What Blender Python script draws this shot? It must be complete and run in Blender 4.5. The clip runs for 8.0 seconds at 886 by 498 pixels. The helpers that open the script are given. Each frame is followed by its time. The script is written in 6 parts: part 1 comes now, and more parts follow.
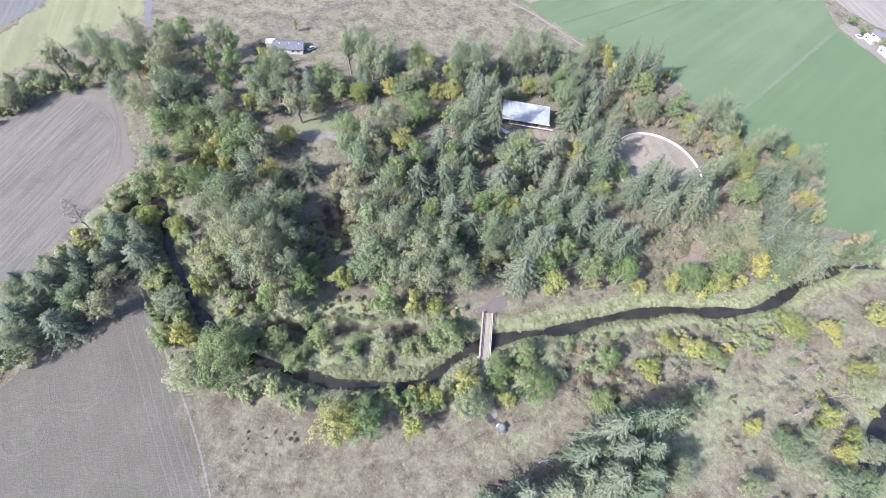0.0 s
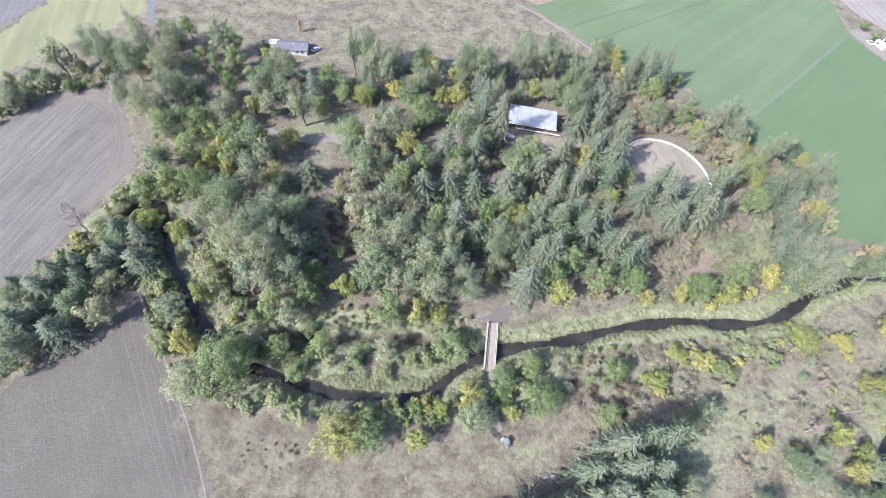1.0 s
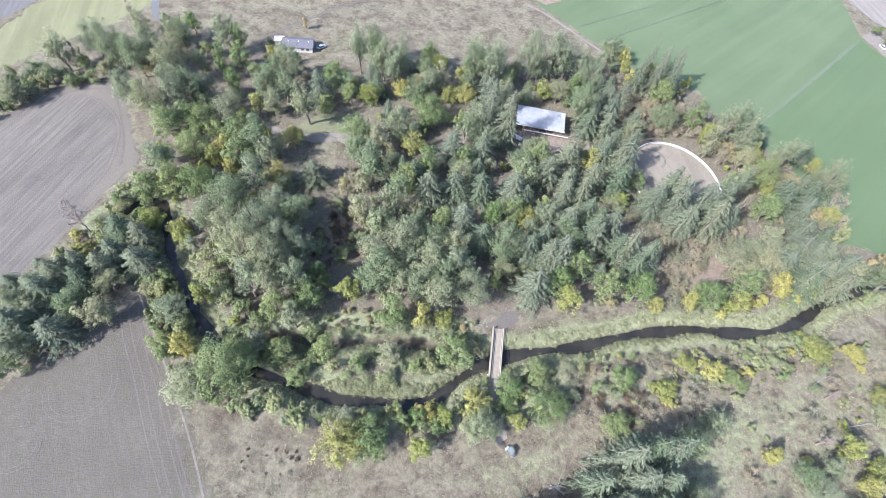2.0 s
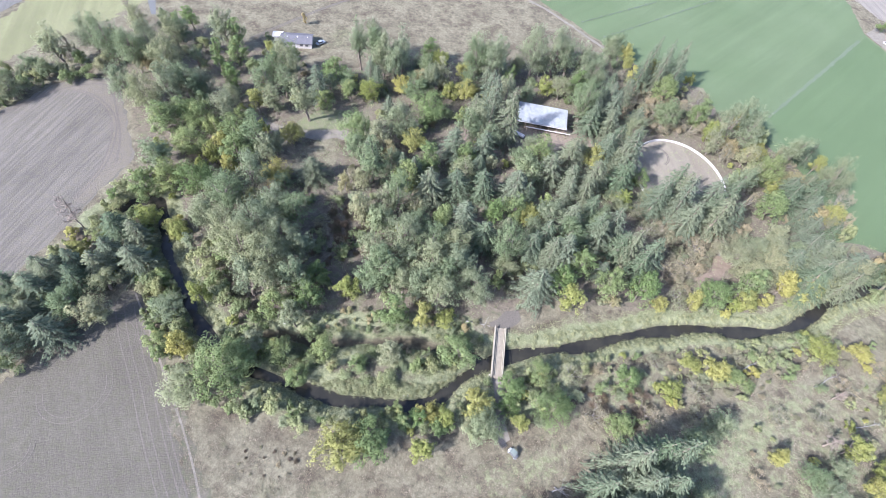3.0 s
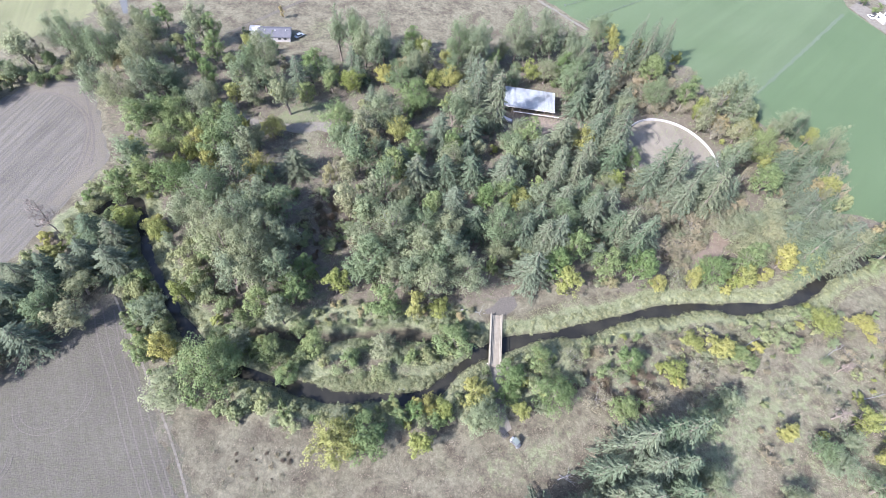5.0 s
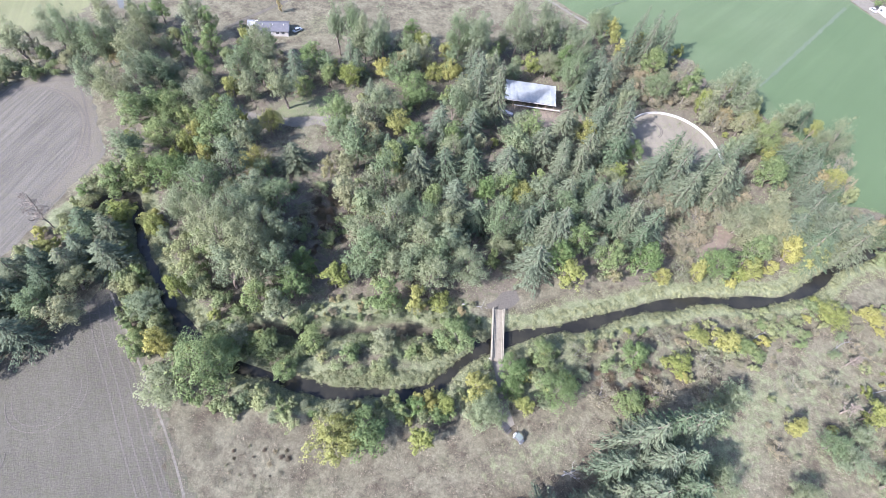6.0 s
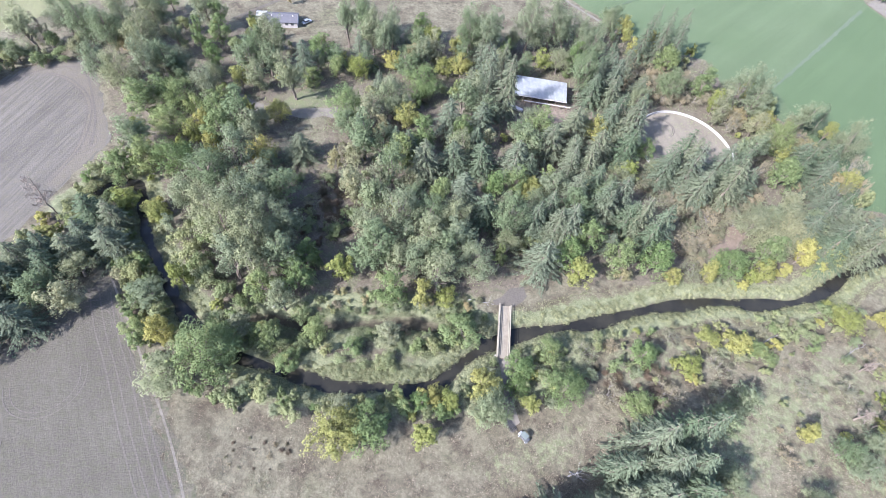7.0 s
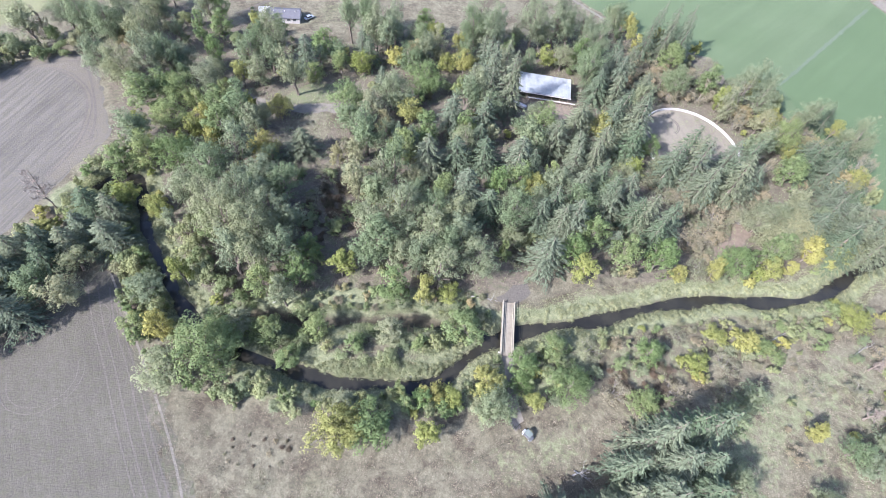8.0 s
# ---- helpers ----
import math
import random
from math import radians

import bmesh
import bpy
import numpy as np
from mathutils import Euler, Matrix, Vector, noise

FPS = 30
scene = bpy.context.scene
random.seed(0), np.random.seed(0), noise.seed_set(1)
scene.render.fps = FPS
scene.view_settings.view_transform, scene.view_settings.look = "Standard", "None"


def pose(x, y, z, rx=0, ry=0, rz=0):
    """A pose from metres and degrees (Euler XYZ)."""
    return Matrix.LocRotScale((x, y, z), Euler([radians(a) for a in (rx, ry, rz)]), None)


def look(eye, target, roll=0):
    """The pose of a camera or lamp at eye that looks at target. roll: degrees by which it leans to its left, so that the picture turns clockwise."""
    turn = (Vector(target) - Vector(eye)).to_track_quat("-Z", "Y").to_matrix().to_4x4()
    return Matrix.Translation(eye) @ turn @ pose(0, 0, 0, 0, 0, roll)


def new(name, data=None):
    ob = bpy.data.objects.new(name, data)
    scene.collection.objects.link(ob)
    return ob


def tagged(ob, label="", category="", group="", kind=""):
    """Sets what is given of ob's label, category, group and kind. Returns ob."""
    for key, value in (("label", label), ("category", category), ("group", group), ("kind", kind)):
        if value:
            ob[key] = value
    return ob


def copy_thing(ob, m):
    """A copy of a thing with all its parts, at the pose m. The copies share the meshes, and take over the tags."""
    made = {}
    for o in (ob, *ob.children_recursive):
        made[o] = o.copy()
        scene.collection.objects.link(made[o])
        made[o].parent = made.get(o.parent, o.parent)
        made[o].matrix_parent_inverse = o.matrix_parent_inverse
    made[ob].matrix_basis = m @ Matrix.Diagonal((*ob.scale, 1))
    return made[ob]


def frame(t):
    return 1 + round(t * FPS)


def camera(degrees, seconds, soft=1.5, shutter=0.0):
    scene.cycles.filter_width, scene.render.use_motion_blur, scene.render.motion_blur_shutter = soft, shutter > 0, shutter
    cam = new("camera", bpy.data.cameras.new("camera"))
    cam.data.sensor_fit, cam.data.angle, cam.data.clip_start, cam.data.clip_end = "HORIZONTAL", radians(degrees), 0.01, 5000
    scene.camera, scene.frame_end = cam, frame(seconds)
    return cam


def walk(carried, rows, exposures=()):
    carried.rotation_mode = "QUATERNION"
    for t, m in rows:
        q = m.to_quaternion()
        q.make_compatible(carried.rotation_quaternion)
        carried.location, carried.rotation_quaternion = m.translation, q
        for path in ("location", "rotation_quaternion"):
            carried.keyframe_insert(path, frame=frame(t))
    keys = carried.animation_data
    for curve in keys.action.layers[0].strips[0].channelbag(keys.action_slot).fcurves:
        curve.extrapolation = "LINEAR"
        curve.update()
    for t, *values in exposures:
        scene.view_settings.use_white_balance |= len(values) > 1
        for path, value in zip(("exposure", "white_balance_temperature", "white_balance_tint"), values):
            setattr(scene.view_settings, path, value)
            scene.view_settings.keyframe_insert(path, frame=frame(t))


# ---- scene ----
import itertools
from mathutils import geometry

# ---- camera ----
cam = camera(85.0, 8.0, soft=0.7)
PATH = [
    (0, (2.665, 0.937, 133.176), (2.478, 2.074, 131.541), 8.74),
    (0.5, (1.523, 2.430, 132.680), (1.336, 3.568, 131.045), 8.96),
    (1, (0.544, 4.346, 132.413), (0.353, 5.478, 130.775), 9.18),
    (1.5, (-0.541, 5.641, 131.727), (-0.738, 6.768, 130.087), 9.67),
    (3, (-2.212, 7.596, 128.994), (-2.401, 8.718, 127.349), 10.05),
    (3.5, (-2.057, 7.634, 127.521), (-2.245, 8.755, 125.876), 9.90),
    (4, (-1.972, 7.477, 125.915), (-2.158, 8.600, 124.270), 9.81),
    (4.5, (-0.884, 7.384, 124.456), (-1.053, 8.514, 122.814), 8.78),
    (6, (-0.653, 6.848, 120.060), (-0.818, 7.984, 118.422), 8.22),
    (6.5, (-0.506, 6.614, 118.403), (-0.675, 7.751, 116.767), 8.20),
    (7, (-1.332, 6.351, 117.000), (-1.511, 7.487, 115.364), 8.88),
    (7.5, (-1.314, 5.838, 115.377), (-1.498, 6.979, 113.745), 8.95),
    (8, (-1.614, 5.838, 114.627), (-1.798, 6.979, 112.995), 8.95),
]
walk(cam, [(t, look(eye, target, roll)) for t, eye, target, roll in PATH], [(0, 1.94, 5760, 22.5)])

# ---- light: a clear autumn afternoon ----
SUN_AZ, SUN_EL = 230.0, 37.0          # degrees from +x, counter-clockwise, and above the horizon
world = bpy.data.worlds.new("sky")
scene.world = world
world.use_nodes = True
sky = world.node_tree.nodes.new("ShaderNodeTexSky")
sky.sky_type, sky.sun_disc = "NISHITA", False
sky.sun_elevation, sky.sun_rotation = radians(SUN_EL), radians(90 - SUN_AZ)
sky.air_density, sky.dust_density = 1.0, 1.5
world.node_tree.links.new(sky.outputs[0], world.node_tree.nodes["Background"].inputs[0])
world.node_tree.nodes["Background"].inputs[1].default_value = 0.142
lamp = bpy.data.lights.new("sun", "SUN")
lamp.energy, lamp.angle, lamp.color = 4.8, radians(0.53), (1.0, 0.95, 0.87)
sun = new("sun", lamp)
sun.matrix_world = look((200 * math.cos(radians(SUN_AZ)), 200 * math.sin(radians(SUN_AZ)), 200 * math.tan(radians(SUN_EL))), (0, 0, 0))

# ---- plan ----
RIVER = [(-120.7, 67.1), (-119.5, 71.1), (-116.9, 76.2), (-112.7, 80.2), (-108.0, 79.6), (-103.5, 74.0), (-98.5, 67.2), (-92.0, 61.0), (-83.6, 54.5), (-76.6, 48.8), (-70.3, 44.5), (-60.6, 41.4), (-51.6, 39.4), (-44.0, 39.8), (-36.3, 39.6), (-28.8, 40.0), (-21.3, 42.2), (-13.6, 44.2), (-6.5, 45.6), (-2.8, 49.9), (-0.2, 55.6), (4.3, 61.4), (10.1, 66.8), (22.2, 73.3), (32.3, 78.6), (42.5, 84.8), (51.4, 90.4), (60.5, 95.0), (69.8, 98.5), (79.3, 100.7), (88.8, 104.0), (96.8, 109.5), (104.4, 117.0), (109.0, 122.4), (116.9, 129.5), (128.2, 136.9), (139.5, 142.5)]
NORTH_ARM = [(-56.0, 49.8), (-51.9, 51.4), (-43.2, 52.9), (-34.6, 54.6), (-27.8, 58.2), (-20.2, 60.6), (-13.1, 62.3), (-6.1, 64.3), (1.0, 65.6), (4.6, 63.4)]
RIVER_EAST = [(139.1, 93.2), (130.1, 80.3), (125.6, 73.0), (121.9, 65.4), (117.8, 58.0), (114.6, 52.0), (111.8, 44.9)]
FIELD_NW = [(-189.4, 63.4), (-183.4, 89.3), (-182.0, 92.8), (-178.4, 105.0), (-174.4, 114.8), (-166.4, 122.1), (-158.7, 123.5), (-146.4, 112.2), (-134.9, 100.2), (-127.5, 92.3), (-127.5, 85.6), (-127.9, 68.1), (-127.3, 54.8), (-127.6, 43.6), (-128.4, 34.0), (-129.8, 23.9), (-133.3, 9.9)]
FIELD_SW = [(-122.3, -14.8), (-114.8, 1.5), (-108.2, 11.8), (-107.3, 20.2), (-105.1, 27.9), (-101.5, 34.5), (-99.0, 43.1), (-96.6, 48.0), (-92.7, 48.5), (-86.6, 41.6), (-78.4, 33.3), (-70.4, 27.5), (-61.8, 19.3), (-52.5, 10.8), (-45.3, 4.8), (-38.5, -2.5), (-86.8, -26.5)]
FIELD_GREEN = [(-24.8, 270.6), (-16.8, 261.9), (3.7, 249.7), (23.1, 235.2), (45.1, 224.1), (67.0, 224.3), (74.7, 205.6), (92.0, 196.7), (105.8, 187.2), (113.5, 172.9), (116.2, 152.2), (126.1, 154.5), (138.3, 151.9), (153.5, 154.6), (189.2, 202.3), (191.8, 261.9), (177.4, 284.6), (155.8, 316.0), (151.2, 357.9), (141.9, 392.8), (13.6, 340.8)]
FIELD_STRIP = [(156.3, 317.5), (163.3, 327.9), (173.0, 316.1), (188.6, 292.2), (208.0, 261.9), (195.4, 255.6), (177.5, 285.2)]
FIELD_GREY = [(154.4, 361.1), (165.4, 342.2), (176.4, 332.2), (195.5, 319.3), (220.8, 302.3), (239.3, 418.4), (186.5, 434.5)]
FIELD_OLIVE = [(-224.4, 159.2), (-222.2, 137.0), (-225.5, 117.8), (-233.8, 96.3), (-213.7, 95.9), (-201.6, 114.4), (-197.1, 133.0), (-185.3, 159.3), (-181.6, 173.9), (-197.3, 194.1), (-225.9, 185.4)]
FIELD_DARK = [(-235.1, 127.7), (-226.1, 141.3), (-225.0, 159.9), (-229.3, 174.8), (-249.2, 173.3), (-262.8, 144.3)]
FIELD_PLOUGH = [(-24.9, 268.0), (-14.1, 264.4), (-7.5, 271.5), (-2.1, 288.9), (-16.6, 287.0)]
FIELD_GREEN_E = [(96.4, 216.5), (121.7, 258.2), (155.1, 313.8), (177.4, 284.6), (191.8, 261.9), (189.2, 202.3), (153.5, 154.6), (138.3, 151.9), (126.1, 154.5), (116.2, 152.2), (113.5, 172.9), (105.8, 187.2)]
CROP_STRIP = [(95.7, 216.6), (120.9, 258.9), (150.5, 309.2), (151.9, 308.0), (122.2, 257.9), (96.6, 215.7)]
FIELD_EDGE = [(-23.0, 260.9), (-9.8, 254.9), (4.9, 245.7), (17.3, 237.3), (24.2, 233.2), (23.2, 231.8), (16.3, 235.9), (3.9, 244.3), (-10.8, 253.5), (-24.0, 259.5)]
EDGE_TRACK = [(-90.2, 45.2), (-81.5, 35.8), (-72.7, 28.4), (-63.5, 19.4), (-54.1, 10.9), (-45.6, 3.7), (-39.1, -2.7)]
NW_TRACK = [(-183.9, 84.9), (-178.6, 96.9), (-173.5, 110.7), (-164.2, 119.2), (-158.1, 120.0), (-145.5, 107.4), (-136.9, 97.8), (-131.2, 87.9)]
GLADE = [(-58.9, 88.2), (-56.8, 95.1), (-48.2, 99.4), (-42.9, 96.8), (-42.0, 86.9), (-46.7, 81.5), (-54.5, 81.1)]
GLADE_WEST = [(-65.1, 99.3), (-56.3, 108.5), (-50.5, 107.8), (-60.9, 99.5)]
BRIDGE_END = [(4.9, 73.1), (10.6, 75.1), (13.1, 60.3), (7.8, 58.6)]
WOOD_WEST = [(-161.1, 128.4), (-166.5, 156.2), (-154.2, 166.8), (-127.1, 162.8), (-104.2, 159.8), (-79.7, 140.4), (-86.0, 123.5), (-70.4, 110.5), (-55.2, 78.4), (-47.8, 54.9), (-56.1, 50.1), (-69.1, 47.6), (-86.3, 60.2), (-100.7, 76.4), (-122.6, 89.8), (-139.1, 108.3)]
WOOD_MID = [(-87.2, 156.8), (-57.2, 187.7), (-22.8, 200.9), (11.4, 226.2), (33.5, 231.2), (39.9, 154.1), (44.0, 104.7), (22.3, 92.2), (-3.9, 74.2), (-26.7, 65.3), (-41.6, 98.7), (-59.0, 114.9)]
WOOD_EAST = [(28.3, 226.4), (55.9, 231.4), (72.2, 206.6), (99.5, 197.8), (114.9, 183.7), (120.5, 159.8), (136.0, 151.0), (125.0, 136.2), (107.6, 127.5), (87.1, 120.1), (85.0, 155.5), (76.1, 155.2), (44.8, 149.4), (36.4, 143.0)]
DRY_WOOD = [(36.9, 137.1), (45.2, 143.3), (78.3, 154.5), (84.5, 146.2), (77.4, 126.8), (63.3, 109.2), (55.5, 108.8), (50.5, 127.7)]
DRY_BRUSH = [(27.5, 202.3), (43.3, 211.9), (59.8, 211.1), (71.0, 194.4), (56.8, 186.9), (35.7, 182.3)]
CREEK_HEDGE = [(-95.8, 51.7), (-89.2, 56.7), (-76.5, 47.4), (-70.8, 41.4), (-72.7, 33.0), (-82.6, 37.9)]
BANK_N = [(-68.4, 47.8), (-55.9, 49.8), (-41.5, 57.1), (-19.3, 65.2), (-3.3, 72.3), (3.8, 69.7), (-0.3, 61.5), (-8.2, 53.2), (-15.3, 53.6), (-33.0, 54.2), (-37.8, 43.4), (-44.4, 41.2), (-57.6, 43.0)]
HEDGE_NW = [(-123.9, 55.5), (-123.5, 66.5), (-122.8, 84.0), (-119.1, 91.2), (-106.2, 84.9), (-102.1, 70.8), (-95.7, 61.3), (-93.6, 51.1), (-103.8, 49.6), (-115.2, 52.0)]
HEDGE_W = [(-127.9, 21.9), (-126.9, 32.4), (-124.5, 42.2), (-119.3, 52.3), (-111.0, 50.2), (-110.4, 41.1), (-111.2, 33.1), (-112.2, 21.9), (-115.9, 9.4)]
BANK_W = [(-91.9, 49.2), (-91.0, 58.5), (-83.0, 52.8), (-75.1, 45.5), (-62.1, 40.2), (-54.4, 34.4), (-59.0, 27.9), (-65.0, 26.8), (-72.2, 30.2), (-80.1, 36.3)]
BANK_S = [(-57.6, 28.4), (-51.6, 35.3), (-35.1, 35.8), (-20.0, 39.0), (-7.9, 42.1), (-1.2, 46.8), (6.1, 57.1), (9.1, 59.0), (16.2, 66.0), (30.7, 73.9), (35.3, 65.9), (28.5, 54.8), (19.6, 49.4), (11.6, 42.0), (-1.3, 41.8), (-8.8, 35.4), (-24.6, 34.3), (-32.8, 30.9), (-46.2, 28.6), (-53.7, 27.3)]
SCRUB_E = [(32.5, 73.5), (49.4, 82.2), (76.4, 94.6), (105.2, 108.8), (112.7, 109.2), (94.1, 91.3), (84.6, 80.4), (67.2, 73.7), (50.8, 62.1), (34.9, 56.1)]
SCRUB_SE = [(84.8, 84.2), (111.8, 103.5), (140.9, 129.4), (137.0, 90.1), (118.7, 52.3), (80.6, 40.8), (78.4, 57.7)]
FRINGE_E = [(61.4, 108.5), (86.9, 117.6), (108.0, 130.1), (137.6, 148.8), (144.1, 143.1), (117.9, 129.9), (107.1, 123.5), (86.5, 110.3), (67.2, 100.1)]
FAR_HEDGE = [(-197.4, 94.1), (-196.6, 108.9), (-187.0, 115.0), (-177.1, 121.3), (-168.5, 133.2), (-163.1, 129.5), (-174.4, 114.8), (-180.1, 101.4), (-183.9, 84.9)]
BANKS = [(-129.6, 78.6), (-110.9, 88.7), (-66.1, 48.6), (-38.5, 50.4), (-7.2, 61.0), (7.3, 73.9), (30.5, 88.4), (67.2, 105.8), (108.0, 130.1), (146.2, 152.0), (138.5, 119.2), (104.5, 103.1), (67.2, 82.3), (33.4, 67.1), (12.2, 52.9), (-18.8, 36.2), (-48.5, 29.7), (-77.0, 37.4), (-108.2, 63.7)]
SOUTH_MEADOW = [(-67.3, 25.2), (-46.0, 28.2), (-8.1, 33.4), (16.1, 43.4), (35.3, 53.6), (76.0, 81.3), (103.9, 98.7), (138.5, 119.2), (122.4, 50.7), (39.8, 20.8), (-40.3, -3.1)]
TOP_TRACK = [(-128.5, 170.1), (-123.4, 181.3), (-116.6, 195.9), (-108.8, 210.6), (-99.7, 224.4), (-92.3, 236.6)]
CLEARING = [(-92.6, 129.5), (-81.1, 143.6), (-63.0, 147.4), (-54.9, 132.8), (-63.5, 125.3), (-63.2, 104.4), (-70.5, 101.5), (-79.2, 110.1), (-79.7, 122.7)]
FIELD_RIM = [(-88.2, 43.9), (-78.1, 35.2), (-68.8, 28.0), (-60.2, 19.8), (-50.8, 11.3), (-42.7, 4.6), (-37.2, -1.0), (-39.1, -2.7), (-47.5, 4.4), (-54.5, 10.8), (-64.0, 19.3), (-72.8, 27.5), (-80.5, 34.4)]
RIM_STRIP = [(-89.7, 43.4), (-78.4, 33.3), (-71.0, 27.3), (-62.0, 19.2), (-52.7, 10.7), (-44.8, 4.0), (-38.7, -1.5), (-35.8, -0.6), (-40.8, 4.6), (-48.6, 11.3), (-58.0, 19.7), (-66.9, 27.8), (-75.3, 34.4), (-87.3, 44.2)]
STRIP_N = [(-50.9, 53.9), (-43.5, 61.5), (-31.2, 67.2), (-17.5, 70.5), (-4.1, 75.2), (1.5, 75.0), (-2.7, 70.1), (-18.8, 63.7), (-34.6, 57.9), (-46.1, 51.6)]
SE_GRASS = [(33.6, 53.9), (55.6, 65.4), (76.0, 81.3), (100.1, 97.4), (110.8, 96.9), (104.3, 75.9), (87.8, 57.5), (77.6, 39.9), (38.8, 28.1)]
LANE = [(-192.5, 190.7), (-181.6, 173.9), (-174.4, 166.1), (-172.7, 166.9), (-178.8, 175.3), (-189.6, 192.2)]
WOOD = [(-163.3, 131.4), (-168.9, 159.8), (-154.2, 166.8), (-128.2, 164.7), (-105.1, 161.6), (-81.6, 167.8), (-57.2, 187.7), (-23.3, 203.0), (11.1, 228.6), (33.3, 233.7), (55.8, 233.8), (72.2, 208.8), (99.7, 199.8), (114.9, 183.7), (120.5, 159.8), (136.0, 151.0), (144.1, 143.1), (124.5, 133.5), (106.9, 122.3), (86.6, 112.7), (69.1, 100.7), (48.4, 96.9), (22.5, 91.1), (-3.6, 73.3), (-19.5, 65.7), (-41.5, 57.1), (-56.1, 50.1), (-69.1, 47.6), (-86.3, 60.2), (-100.7, 76.4), (-122.6, 89.8), (-138.2, 108.7)]
LAWN = [(-87.0, 129.4), (-82.7, 139.1), (-71.8, 144.8), (-61.1, 142.6), (-65.7, 136.1), (-75.4, 131.0), (-83.0, 127.1)]
DRIVE = [(-105.8, 129.4), (-94.5, 126.2), (-83.9, 126.5), (-75.2, 130.7), (-65.4, 135.5), (-59.2, 140.9), (-58.3, 135.6), (-65.4, 129.9), (-77.0, 124.5), (-92.4, 122.3), (-100.3, 123.8)]
YARD = [(-18.7, 153.0), (-4.7, 166.2), (13.1, 169.8), (21.7, 169.6), (37.3, 171.2), (34.2, 164.9), (20.2, 162.8), (5.1, 153.1), (-11.6, 143.6)]
LANDING = [(3.8, 74.4), (4.9, 77.7), (7.8, 81.3), (10.8, 82.8), (12.2, 81.5), (10.7, 78.0), (9.4, 75.7), (5.0, 74.0)]
PATH_S = [(8.9, 59.7), (11.5, 60.5), (14.8, 56.4), (14.5, 50.3), (17.4, 44.9), (15.8, 43.3), (13.5, 44.2), (12.3, 51.2)]
DIRT_E = [(63.2, 114.0), (68.2, 120.9), (77.7, 136.5), (83.2, 141.4), (77.4, 126.8), (73.1, 117.6), (67.2, 111.7)]
MEADOW = [(16.1, 43.4), (28.9, 52.4), (36.8, 54.1), (36.7, 43.0), (31.7, 35.5), (18.0, 28.5), (9.0, 28.5), (4.6, 32.9)]
ISLAND = [(-37.0, 39.8), (-32.8, 43.6), (-23.4, 47.8), (-14.0, 49.9), (-6.8, 51.6), (-2.0, 55.3), (3.0, 62.2), (5.2, 61.8), (-0.7, 53.9), (-6.2, 49.6), (-14.2, 46.0), (-27.5, 41.2)]
MARGIN = [(-127.5, 92.3), (-127.5, 85.6), (-127.9, 68.1), (-127.3, 54.8), (-127.6, 43.6), (-128.4, 34.0), (-125.6, 30.9), (-123.8, 41.4), (-122.6, 51.5), (-122.1, 63.3), (-122.9, 81.2), (-124.2, 92.1)]


# ---- materials ----
def nodes(name, rough=0.9, spec=0.2):
    m = bpy.data.materials.new(name)
    m.use_nodes = True
    b = m.node_tree.nodes["Principled BSDF"]
    b.inputs["Roughness"].default_value = rough
    b.inputs["Specular IOR Level"].default_value = spec
    return m, m.node_tree, b


def node(tree_, kind, **values):
    n = tree_.nodes.new(kind)
    for key, value in values.items():
        n.inputs[key.replace("_", " ")].default_value = value
    return n


def world_at(nt, turn=0.0, stretch=(1, 1, 1)):
    """World place, turned about z and stretched."""
    g, m = nt.nodes.new("ShaderNodeNewGeometry"), nt.nodes.new("ShaderNodeMapping")
    m.vector_type = "TEXTURE"
    m.inputs["Rotation"].default_value[2] = radians(turn)
    m.inputs["Scale"].default_value = [1 / s for s in stretch]
    nt.links.new(g.outputs["Position"], m.inputs["Vector"])
    return m.outputs[0]


def noise_of(nt, vec, scale, detail=4.0, rough=0.6):
    n = node(nt, "ShaderNodeTexNoise", Scale=scale, Detail=detail, Roughness=rough)
    if vec is not None:
        nt.links.new(vec, n.inputs["Vector"])
    return n.outputs["Fac"]


def ramp(nt, fac, *stops):
    r = nt.nodes.new("ShaderNodeValToRGB")
    while len(r.color_ramp.elements) < len(stops):
        r.color_ramp.elements.new(0.5)
    for e, (at, colour) in zip(r.color_ramp.elements, stops):
        e.position, e.color = at, (*colour, 1)
    nt.links.new(fac, r.inputs[0])
    return r.outputs[0]


def mixed(nt, fac, a, b, how="MIX"):
    m = nt.nodes.new("ShaderNodeMix")
    m.data_type, m.blend_type = "RGBA", how
    for value, socket in ((fac, m.inputs["Factor"]), (a, m.inputs["A"] if False else m.inputs[6]), (b, m.inputs[7])):
        if isinstance(value, (int, float)):
            socket.default_value = value
        elif isinstance(value, tuple):
            socket.default_value = (*value, 1)
        else:
            nt.links.new(value, socket)
    return m.outputs[2]


def bumped(nt, b, height, strength=0.5, distance=0.2):
    u = node(nt, "ShaderNodeBump", Strength=strength, Distance=distance)
    nt.links.new(height, u.inputs["Height"])
    nt.links.new(u.outputs[0], b.inputs["Normal"])


